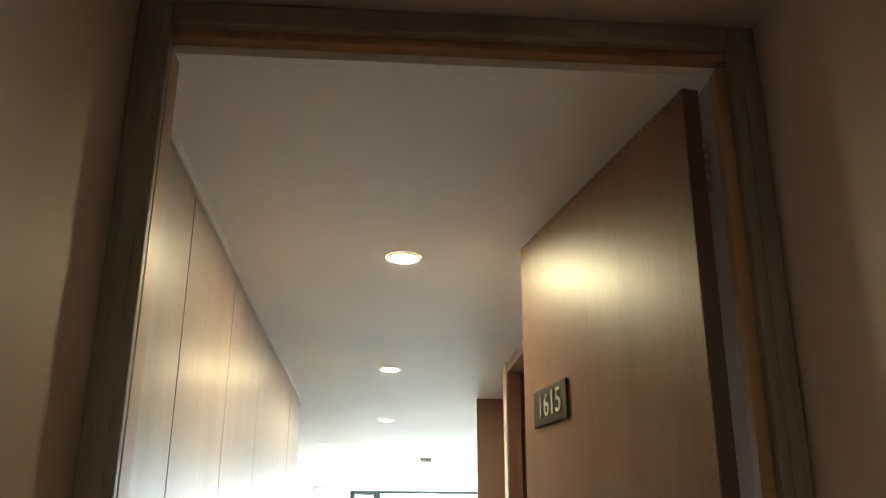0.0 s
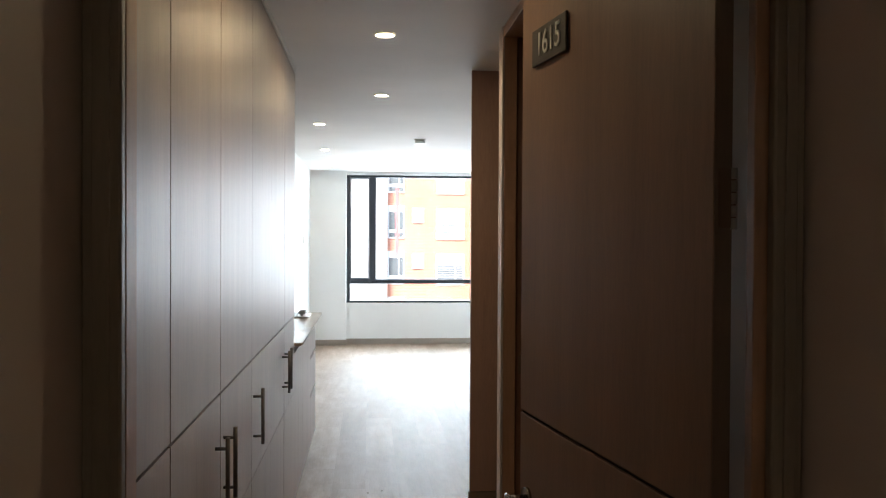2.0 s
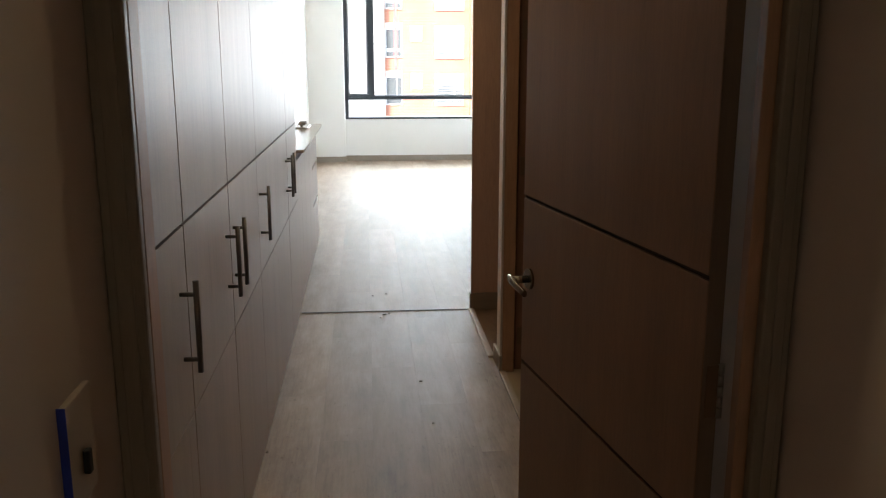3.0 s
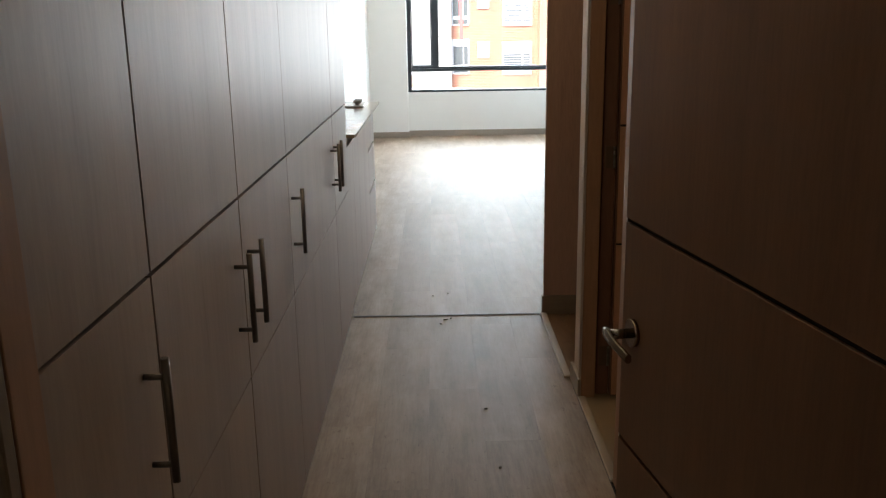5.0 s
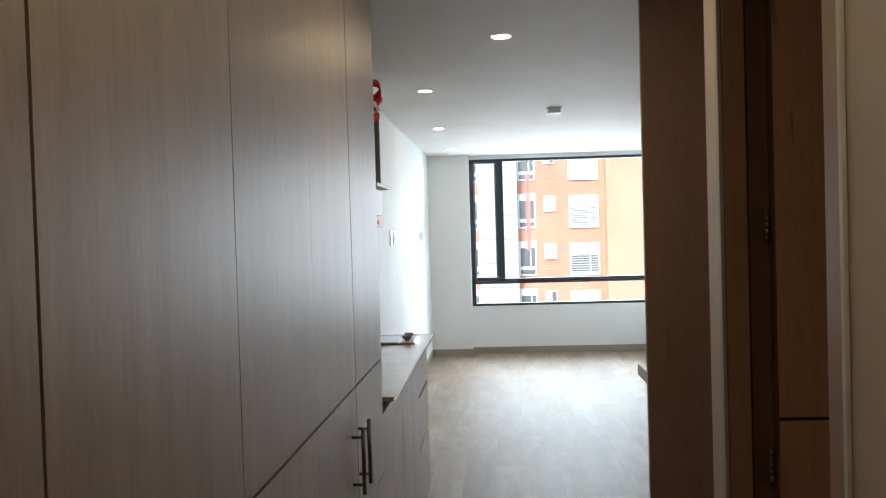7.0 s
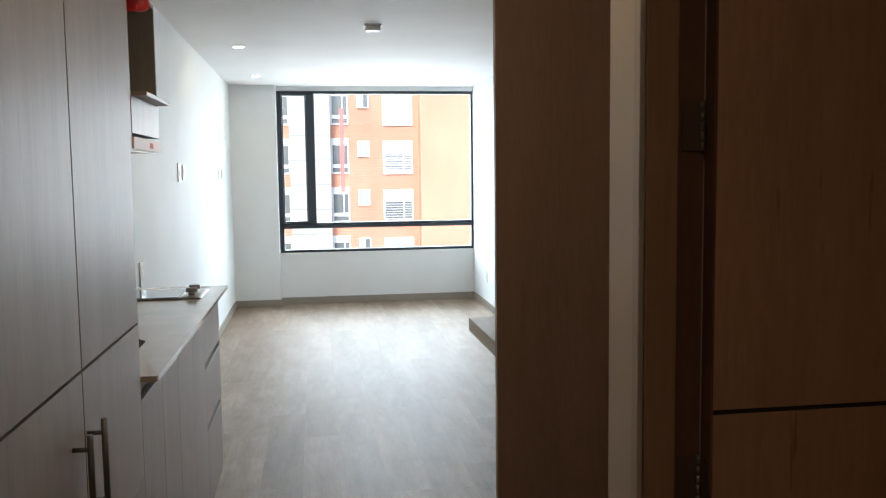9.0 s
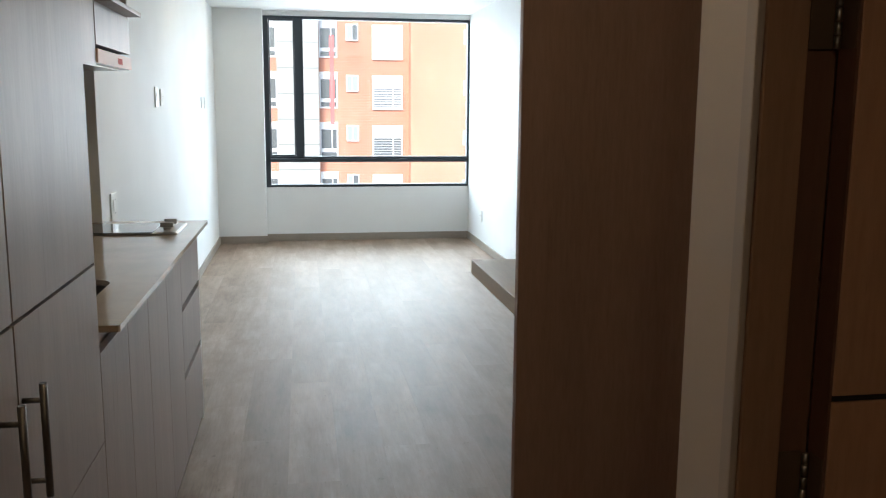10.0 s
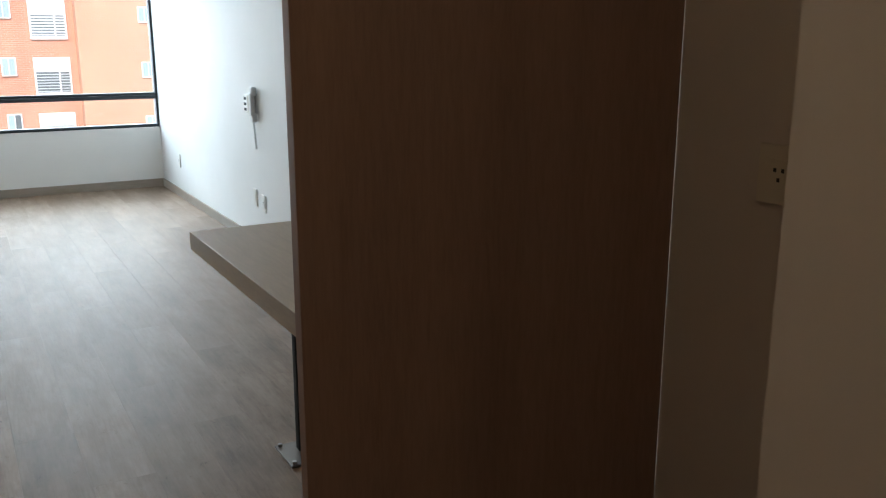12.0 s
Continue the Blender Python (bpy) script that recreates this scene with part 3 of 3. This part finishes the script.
def rounded(x0, x1, y0, y1, r, n=7):
    pts = []
    for cx, cy, a0 in ((x1 - r, y1 - r, 0), (x0 + r, y1 - r, 90), (x0 + r, y0 + r, 180), (x1 - r, y0 + r, 270)):
        pts += [(cx + r * math.cos(radians(a0 + 90 * k / (n - 1))), cy + r * math.sin(radians(a0 + 90 * k / (n - 1)))) for k in range(n)]
    return pts


def slab_with_hole(outer, hole, z0, z1):
    """A flat slab with a rounded cut-out, open through its whole thickness."""
    bm = bmesh.new()
    loops = []
    for z in (z0, z1):
        made, edges = [], []
        for pts in (outer, hole):
            vs = [bm.verts.new((x, y, z)) for x, y in pts]
            edges += [bm.edges.new((vs[i], vs[(i + 1) % len(vs)])) for i in range(len(vs))]
            made.append(vs)
        bmesh.ops.triangle_fill(bm, edges=edges, use_beauty=True)
        loops.append(made)
    for low, top in zip(*loops):
        for i in range(len(low)):
            k = (i + 1) % len(low)
            bm.faces.new((low[i], low[k], top[k], top[i]))
    bmesh.ops.recalc_face_normals(bm, faces=bm.faces)
    return bm


OUTLINE = [(-0.598, 0.085), (0.036, 0.085), (0.04, 0.089), (0.04, 1.996), (0.036, 2.0), (-0.398, 2.0), (-0.398, 1.969), (-0.598, 1.969)]
top_slab = part("slab", slab_with_hole(OUTLINE, rounded(SX0, SX1, SY0, SY1, 0.075), 0.884, 0.90), M_STONE, ctr)

sink = thing("sink", "brushed steel undermount kitchen sink in the countertop", "sink", ((SX0 + SX1) / 2, (SY0 + SY1) / 2, 0.66))


def bowl(w, l, h, r):
    bm = bmesh.new()
    rings = []
    for (z, k) in ((h, 1.0), (h * 0.25, 0.97), (0.02, 0.9), (0.0, 0.78)):
        ring = []
        for cx, cy, a0 in ((1, 1, 0), (-1, 1, 90), (-1, -1, 180), (1, -1, 270)):
            for s in range(6):
                a = radians(a0 + s * 18)
                ring.append(bm.verts.new(((cx * (w / 2 - r) + r * math.cos(a)) * k, (cy * (l / 2 - r) + r * math.sin(a)) * k, z)))
        rings.append(ring)
    n = len(rings[0])
    for a, b in zip(rings, rings[1:]):
        for i in range(n):
            bm.faces.new((a[i], a[(i + 1) % n], b[(i + 1) % n], b[i]))
    bm.faces.new(rings[-1])
    return bm


part("bowl", bowl(SX1 - SX0 + 0.01, SY1 - SY0 + 0.01, 0.2195, 0.07), M_DARKSTEEL, sink, "", True)
part("drain", rod(bmesh.new(), (0, 0, 0.001), (0, 0, 0.005), 0.04, 24), M_STEEL, sink, "", True)

hob = thing("cooktop", "two-burner glass cooktop with steel edge and two knobs", "cooktop", (-0.275, 1.705, 0.9005))
part("steel_rim", boxes(((-0.255, -0.152, 0), (0.245, 0.152, 0.006), 0.002)), M_STEEL, hob, "brushed steel rim")
part("glass", boxes(((-0.245, -0.142, 0.0062), (0.15, 0.142, 0.009), 0.001)), M_GLASSTOP, hob, "dark reflecting glass")
part("control_strip", boxes(((0.155, -0.142, 0.0062), (0.238, 0.142, 0.0085), 0.001)), M_STEEL, hob)
for ky in (-0.075, 0.035):
    bm = rod(bmesh.new(), (0.195, ky, 0.0085), (0.195, ky, 0.020), 0.014, 20)
    box(bm, (0.170, ky - 0.006, 0.020), (0.220, ky + 0.006, 0.040), 0.002)
    part("knob", bm, M_STEEL, hob)

# wall units
wu = thing("wall_cabinet", "pale grey closed kitchen wall cabinet", "kitchen cabinet", (X_KIT, 0.065, 1.53), "kitchen wall units")
part("body", boxes(((0.001, 0.0, 0.0), (0.37, 1.083, 0.645))), M_NICHE, wu)
for a, b in ((0.0, 0.54), (0.543, 1.083)):
    part("door", boxes(((0.371, a, -0.004), (0.39, b, 0.645), 0.001)), M_CAB, wu)
mw = thing("microwave_cabinet", "open brown kitchen niche with a projecting pale shelf", "kitchen cabinet", (X_KIT, 1.15, 1.60), "kitchen wall units")
part("side", boxes(((0.001, 0.0, 0.0), (0.388, 0.016, 0.58))), M_NICHE, mw)
part("side", boxes(((0.001, 0.574, 0.0), (0.388, 0.59, 0.58))), M_NICHE, mw)
part("back", boxes(((0.001, 0.0165, 0.0), (0.012, 0.5735, 0.58))), M_NICHE, mw)
part("top", boxes(((0.0125, 0.0165, 0.564), (0.388, 0.5735, 0.58))), M_NICHE, mw)
part("bottom", boxes(((0.0125, 0.0165, 0.0), (0.37, 0.5735, 0.016))), M_NICHE, mw)
part("front", boxes(((0.3885, 0.0, 0.0), (0.392, 0.59, 0.139), 0.0005), ((0.371, 0.017, 0.0), (0.388, 0.573, 0.139))), M_CAB, mw)
part("shelf", boxes(((0.0125, 0.017, 0.141), (0.388, 0.573, 0.157)), ((0.3885, 0.02, 0.141), (0.447, 0.55, 0.157), 0.001)), M_CAB, mw, "pale projecting shelf")
hood = thing("range_hood", "slim pull-out steel range hood with peach protective film", "range hood", (X_KIT, 1.155, 1.538))
part("body", boxes(((0.03, 0.0, 0.0), (0.386, 0.58, 0.045), 0.002)), M_DARKSTEEL, hood)
part("front_strip", boxes(((0.3865, 0.0, 0.002), (0.396, 0.58, 0.048), 0.001)), M_FILM, hood, "peach film on the front")
part("logo_patch", boxes(((0.3962, 0.32, 0.012), (0.3966, 0.40, 0.034))), M_FILMSPOT, hood, "small red print")
part("filter", boxes(((0.05, 0.03, -0.004), (0.36, 0.55, -0.0005))), M_STEEL, hood)


def puff(bm, c, r, squash):
    made = bmesh.ops.create_icosphere(bm, subdivisions=3, radius=r)["verts"]
    for v in made:
        n = noise.noise(v.co * 14 + Vector(c) * 9)
        v.co = Vector((v.co.x * squash[0], v.co.y * squash[1], v.co.z * squash[2])) * (1 + 0.22 * n) + Vector(c)


def bow_loop(bm, c, angle, length, half, width, tip, seg=18):
    """A teardrop loop of ribbon that stands out from the knot, its outer edge flared and a little twisted."""
    a = radians(angle)
    along, across = Vector((math.cos(a), 0, math.sin(a))), Vector((-math.sin(a), 0, math.cos(a)))
    rings = []
    for k in range(seg):
        th = 2 * math.pi * k / seg
        u = 0.5 * length * (1 - math.cos(th))
        v = half * math.sin(th) * (0.35 + 0.65 * u / length)
        w = width * (0.45 + 0.55 * u / length)
        mid = Vector(c) + along * u + across * v
        skew = along * (tip * u / length)
        n = (along * math.cos(th) + across * math.sin(th)) * 0.0012
        rings.append([bm.verts.new(mid + skew * f + Vector((0, f * w * 0.6, 0)) + across * (f * w * 0.75) + n * g) for f, g in ((-0.5, -1), (0, -1.5), (0.5, -1), (0.5, 1), (0, 1.5), (-0.5, 1))])
    for k in range(seg):
        p, q = rings[k], rings[(k + 1) % seg]
        for m in range(6):
            bm.faces.new((p[m], p[(m + 1) % 6], q[(m + 1) % 6], q[m]))
    bmesh.ops.recalc_face_normals(bm, faces=bm.faces)


bow = thing("gift_bow", "large red and white ribbon bow on the kitchen wall cabinet", "bow", (-0.19, 1.19, 2.16))
KNOT = (-0.04, 0.0, 0.0)
for angle, length, half, width in ((82, 0.125, 0.050, 0.06), (38, 0.125, 0.046, 0.055), (-6, 0.10, 0.034, 0.05), (-58, 0.115, 0.040, 0.055), (128, 0.12, 0.046, 0.055), (178, 0.10, 0.04, 0.05), (232, 0.11, 0.042, 0.055)):
    bm = bmesh.new()
    bow_loop(bm, KNOT, angle, length, half, width, 0.02)
    part("loop", bm, M_RED, bow, "", True)
for angle, length, half in ((-30, 0.115, 0.020), (70, 0.060, 0.012)):
    bm = bmesh.new()
    bow_loop(bm, (KNOT[0], -0.034, KNOT[2]), angle, length, half, 0.02, 0.01)
    part("white_band", bm, M_WHITERIB, bow, "white ribbon band", True)
bm = bmesh.new()
puff(bm, KNOT, 0.026, (1.0, 1.2, 0.9))
part("knot", bm, M_RED, bow, "", True)
bm = bmesh.new()
box(bm, (-0.025, -0.022, -0.105), (0.012, -0.019, -0.03), 0.001)
part("tail", bm, M_RED, bow)
tag = thing("red_ribbon_end", "red ribbon loop hanging under the kitchen wall cabinet", "ribbon", (-0.262, 1.0, 1.46))
bm = bmesh.new()
puff(bm, (0, 0, 0.008), 0.031, (0.75, 0.9, 1.1))
rod(bm, (0, 0, 0.03), (0, 0, 0.069), 0.006, 8)
part("loop", bm, M_RED, tag, "", True)


# ---- sockets and switches ----
def plate_thing(name, label, at, turn, w=0.07, h=0.115, holes=(), mat=None, group=""):
    """Local x out of the wall."""
    p = thing(name, label, "socket" if name == "socket" else "switch", at, group, turn)
    part("plate", boxes(((0.0003, -w / 2, -h / 2), (0.008, w / 2, h / 2), 0.002)), mat or M_PLASTIC, p)
    part("insert", boxes(((0.0082, -w / 4, -h / 4), (0.0105, w / 4, h / 4), 0.001)), mat or M_PLASTIC, p)
    for y, z in holes:
        part("hole", boxes(((0.0106, y - 0.003, z - 0.0035), (0.0109, y + 0.003, z + 0.0035))), M_BLACK, p)
    return p


H3 = ((-0.008, 0.008), (0.008, 0.008), (0.0, -0.008))
plate_thing("switch", "white blank wall plate on the living room wall", (X_LIV_L, 3.55, 1.455), 0, 0.115, 0.12, group="plates on the wall")
plate_thing("socket", "white wall socket on the living room wall", (X_LIV_L, 3.755, 1.455), 0, 0.125, 0.10, holes=H3, group="plates on the wall")
plate_thing("switch", "white blank wall plate near the window", (X_LIV_L, 5.99, 1.44), 0, 0.125, 0.10, group="plates on the wall")
plate_thing("socket", "white wall socket near the window", (X_LIV_L, 6.24, 1.44), 0, 0.125, 0.10, holes=H3, group="plates on the wall")
plate_thing("socket", "white double socket above the kitchen counter", (X_LIV_L, 2.20, 0.945), 0, w=0.115, h=0.125, holes=((0, 0.03), (0, -0.03)))
plate_thing("socket", "white low wall socket near the window", (X_LIV_R, 6.62, 0.33), 180, holes=H3, group="low sockets")
plate_thing("switch", "white low blank plate under the intercom", (X_LIV_R, 4.42, 0.345), 180, group="low sockets")
plate_thing("socket", "white low wall socket under the intercom", (X_LIV_R, 4.24, 0.33), 180, holes=H3, group="low sockets")
plate_thing("socket", "cream wall socket in the laundry niche", (1.715, -0.247, 1.163), 180, w=0.09, h=0.10, holes=H3, mat=M_CREAMPL)

phone = thing("intercom", "white wall intercom handset with a curly cord", "intercom", (X_LIV_R, 4.33, 0.87))
part("base", boxes(((-0.052, 0.0, 0.045), (-0.0005, 0.095, 0.165), 0.006)), M_PLASTIC, phone)
for z in (0.060, 0.095, 0.130):
    part("button", boxes(((-0.0545, 0.030, z), (-0.0515, 0.075, z + 0.018), 0.001)), M_BLACK, phone)
bm = bmesh.new()
box(bm, (-0.044, -0.058, -0.012), (-0.006, -0.004, 0.05), 0.011)
box(bm, (-0.044, -0.058, 0.16), (-0.006, -0.004, 0.216), 0.011)
box(bm, (-0.052, -0.052, 0.03), (-0.024, -0.010, 0.18), 0.009)
part("handset", bm, M_PALEGREY, phone, "pale grey handset")
bm = bmesh.new()
last = None
for k in range(60):
    f = k / 59
    p = Vector((-0.02 + 0.007 * math.cos(k * 1.6), -0.01 - 0.03 * f + 0.007 * math.sin(k * 1.6), -0.01 - 0.175 * f))
    if last:
        rod(bm, last, p, 0.003, 5)
    last = p
part("cord", bm, M_GREYPL, phone, "coiled grey cord")

# ---- table behind the panel ----
table = thing("bar_table", "taupe laminate table fixed to the panel on one steel leg", "table", (1.178, 0.03, 0))
part("tabletop", boxes(((0, 0, 0.688), (0.545, 1.668, 0.75), 0.002)), M_TABLE, table)
leg = part("leg", boxes(((0.250, 1.365, 0.008), (0.282, 1.397, 0.687), 0.003)), M_BLACK, table, "square black steel leg")
part("base_plate", boxes(((0.190, 1.275, 0.0005), (0.320, 1.45, 0.0078), 0.002)), M_DARKSTEEL, table, "steel floor plate")
for bx, by in ((0.205, 1.29), (0.305, 1.29), (0.205, 1.435), (0.305, 1.435)):
    bm = rod(bmesh.new(), (bx, by, 0.0079), (bx, by, 0.018), 0.008, 6)
    part("bolt", bm, M_STEEL, table)

# ---- lamps ----
def downlight(x, y, z=CEIL, watts=LAMP_WATTS):
    d = thing("ceiling_downlight", "round recessed white ceiling light, switched on", "ceiling light", (x, y, z), "ceiling lights")
    bm = bmesh.new()
    prof = ((0.050, -0.0002), (0.048, -0.005), (0.041, -0.006), (0.038, -0.003))
    rings = [[bm.verts.new((r * math.cos(2 * math.pi * s / 32), r * math.sin(2 * math.pi * s / 32), z)) for s in range(32)] for r, z in prof]
    for a, b in zip(rings, rings[1:]):
        for i in range(32):
            bm.faces.new((a[i], a[(i + 1) % 32], b[(i + 1) % 32], b[i]))
    bmesh.ops.recalc_face_normals(bm, faces=bm.faces)
    part("trim", bm, M_PLASTIC, d, "", True)
    part("diffuser", rod(bmesh.new(), (0, 0, -0.004), (0, 0, -0.0006), 0.038, 32), M_LIT, d, "glowing diffuser")
    la = new("downlight_lamp", bpy.data.lights.new("downlight_lamp", "AREA"))
    la.data.shape, la.data.size, la.data.energy, la.data.color = "DISK", 0.07, watts, LAMP_COLOUR
    la.matrix_basis = pose(x, y, z - 0.012)


for x, y in ((0.475, -2.37), (0.468, -0.77), (0.475, 0.88), (0.0, 2.335), (-0.06, 4.39), (-0.06, 6.345)):
    downlight(x, y, watts=LAMP_WATTS if y < 1.5 else 0.05)
# unseen corridor downlight, added behind the camera to lift the entrance walls
downlight(0.5, -5.5, 2.455, 0.0034)
det = thing("smoke_detector", "small square white smoke detector on the ceiling", "smoke detector", (0.868, 3.38, CEIL))
part("base", boxes(((-0.055, -0.055, -0.012), (0.055, 0.055, -0.0003), 0.003)), M_PLASTIC, det)
part("cover", boxes(((-0.048, -0.048, -0.04), (0.048, 0.048, -0.0125), 0.008)), M_PLASTIC, det)


# ---- scraps on the floor ----
def scrap(x, y, size, turn):
    s = thing("leaf_scrap", "dry dark leaf scrap on the laminate floor", "debris", (x, y, 0.0), "scraps on the floor", turn)
    bm = bmesh.new()
    pts = [(size * (0.6 + 0.4 * random.random()) * math.cos(a), size * (0.25 + 0.3 * random.random()) * math.sin(a)) for a in [k * 0.785 for k in range(8)]]
    low = [bm.verts.new((x_, y_, 0.0008)) for x_, y_ in pts]
    top = [bm.verts.new((x_ * 0.8, y_ * 0.8, 0.003 + 0.003 * random.random())) for x_, y_ in pts]
    for i in range(8):
        bm.faces.new((low[i], low[(i + 1) % 8], top[(i + 1) % 8], top[i]))
    bm.faces.new(top)
    bm.faces.new(low[::-1])
    part("scrap", bm, M_DEBRIS, s)


for x, y, sz, tn in ((0.46, -0.07, 0.016, 20), (0.49, -0.05, 0.012, 70), (0.44, -0.13, 0.010, 130), (0.60, -1.1, 0.009, 10), (0.62, -1.55, 0.010, 60), (0.50, -2.25, 0.011, 30), (0.17, -2.30, 0.008, 90), (0.005, -1.75, 0.010, 80), (0.40, 0.32, 0.007, 0), (0.48, 0.36, 0.008, 45)):
    scrap(x, y, sz, tn)

# ---- the building across the street ----
BY, SC, EX, EZ = 42.0, 1.19, 0.505, 1.389


def bx(x):
    return EX + (x - EX) * SC


def bz(z):
    return EZ + (z - EZ) * SC


ground = structure("ground", boxes(((-700, 8, -41.2), (700, 1500, -41.0))), M_GROUND, "grey street ground far below the window", "ground")
bld = thing("apartment_building", "orange brick apartment block with grey panels and white windows", "building", (0, BY, -41))


def bpart(name, lo, hi, mat, parent=bld, label=""):
    return part(name, boxes(((lo[0], lo[1] - BY, lo[2] + 41), (hi[0], hi[1] - BY, hi[2] + 41))), mat, parent, label)


TOPZ = 24.0
bpart("wall", (bx(1.22), BY, -41), (bx(4.99), BY + 12, TOPZ), M_BRICK)
bpart("wall", (bx(4.99), BY - 0.9, -41), (bx(16), BY + 12, TOPZ), M_BRICK_LIT, label="brick wing, its colour lightened for the brighter light on it")
bpart("wall", (bx(-8), BY + 0.3, -41), (bx(-0.47), BY + 12, TOPZ), M_BRICK)
bpart("wall_panel", (bx(-0.47), BY - 0.6, -41), (bx(1.22), BY + 12, TOPZ), M_CONC, label="grey panelled stair tower")
bpart("roof", (bx(-8.1), BY - 1.0, TOPZ), (bx(16.1), BY + 12.1, TOPZ + 0.5), M_CONC)
STOREY = 2.07
for k in range(-6, 7):
    dz = k * STOREY
    for j in (0, 1):
        z = bz(0.95 + dz + j * STOREY / 2)
        bpart("joint", (bx(-0.47), BY - 0.603, z), (bx(1.22), BY - 0.598, z + 0.045), M_JOINT)


def far_window(x0, x1, z0, z1, y, kind):
    w = bpart("window", (x0, y - 0.06, z0), (x1, y + 0.02, z1), M_WINWHITE)
    f = 0.07
    if kind == "rail":
        top = z0 + (z1 - z0) * 0.80
        bpart("pane", (x0 + f, y - 0.065, z0 + (z1 - z0) * 0.27), (x1 - f, y - 0.061, top), M_WINDARK, w)
        bpart("mullion", ((x0 + x1) / 2 + 0.12, y - 0.075, z0 + 0.4), ((x0 + x1) / 2 + 0.17, y - 0.066, top), M_WINWHITE, w)
        bpart("lower_pane", (x0 + f, y - 0.065, z0 + 0.08), (x1 - f, y - 0.061, z0 + (z1 - z0) * 0.17), M_WINDARK, w)
    elif kind in ("blind", "slatted"):
        h = z1 - z0
        bpart("pane", (x0 + f, y - 0.065, z0 + h * 0.08), (x1 - f, y - 0.061, z0 + h * 0.62), M_WINDARK, w)
        for s in range(7):
            zz = z0 + h * (0.10 + 0.074 * s)
            bpart("slat", (x0 + f, y - 0.078, zz), (x1 - f, y - 0.067, zz + h * (0.045 if kind == "blind" else 0.022)), M_WINBLIND, w)
        bpart("mullion", (x0 + (x1 - x0) * 0.66, y - 0.09, z0 + 0.05), (x0 + (x1 - x0) * 0.66 + 0.06, y - 0.079, z1 - 0.5), M_WINWHITE, w)
    elif kind == "shut":
        h = z1 - z0
        bpart("pane", (x0 + f, y - 0.065, z0 + 0.12), (x1 - f, y - 0.061, z1 - 0.12), M_WINBLIND, w)
        for zz in (z0 + h * 0.12, z0 + h * 0.62):
            bpart("rail", (x0 + f, y - 0.075, zz), (x1 - f, y - 0.066, zz + 0.07), M_CONC, w)
        bpart("mullion", (x0 + (x1 - x0) * 0.66, y - 0.09, z0 + 0.05), (x0 + (x1 - x0) * 0.66 + 0.06, y - 0.076, z1 - 0.1), M_CONC, w)
    else:
        m = (x0 + x1) / 2
        bpart("pane", (x0 + 0.05, y - 0.065, z0 + 0.05), (m - 0.02, y - 0.061, z1 - 0.05), M_FROST, w)
        bpart("pane", (m + 0.02, y - 0.065, z0 + 0.05), (x1 - 0.05, y - 0.061, z1 - 0.05), M_WINDARK if kind == "open" else M_FROST, w)


for k in range(-4, 4):
    dz = k * STOREY
    far_window(bx(1.25), bx(2.0), bz(1.42 + dz), bz(2.92 + dz), BY, "rail")
    far_window(bx(2.36), bx(2.87), bz(2.12 + dz), bz(2.80 + dz), BY, "open" if k in (1, -2) else "frost")
    far_window(bx(3.45), bx(4.73), bz(1.375 + dz), bz(2.79 + dz), BY, "shut" if k in (1, -2) else "slatted" if k in (-1, 2) else "blind")
    far_window(bx(7.2), bx(7.7), bz(2.0 + dz), bz(2.6 + dz), BY - 0.9, "frost")
    far_window(bx(-1.9), bx(-0.48), bz(1.42 + dz), bz(2.92 + dz), BY + 0.3, "rail")

# ---- floor planks, last ----
PW, PL = 0.196, 1.22


def planks(parent, name, x0, x1, y0, y1, mat, start):
    """Planks in running bond; whole ones share one mesh, cut ones have their own."""
    meshes = {}
    col = 0
    x = x0
    while x < x1 - 0.005:
        w = min(PW, x1 - x)
        y = y0 - (start + col * 0.37) % 1.0 * PL
        while y < y1 - 0.005:
            a, b = max(y, y0), min(y + PL, y1)
            if b - a > 0.004:
                key = (round(w, 3), round(b - a, 3))
                if key not in meshes:
                    bm = boxes(((-w / 2 + 0.0001, -(b - a) / 2 + 0.0001, -0.010), (w / 2 - 0.0001, (b - a) / 2 - 0.0001, 0.0)))
                    bm.faces.ensure_lookup_table()
                    top = [e for e in bm.edges if all(v.co.z > -0.001 for v in e.verts)]
                    bmesh.ops.bevel(bm, geom=top, offset=0.00012, segments=1, affect="EDGES")
                    meshes[key] = mesh_of(name, bm, mat)
                ob = new(name, meshes[key])
                ob.location = (x + w / 2, (a + b) / 2, 0)
                ob.parent = parent
            y += PL
        x += PW
        col += 1


fl = bpy.data.objects["floor"]
planks(fl, "plank", -0.006, 0.9595, -3.42, 0.0, M_PLANK, 0.2)
planks(fl, "plank", X_LIV_L, X_LIV_R, 0.0, Y_WIN, M_PLANK, 0.55)
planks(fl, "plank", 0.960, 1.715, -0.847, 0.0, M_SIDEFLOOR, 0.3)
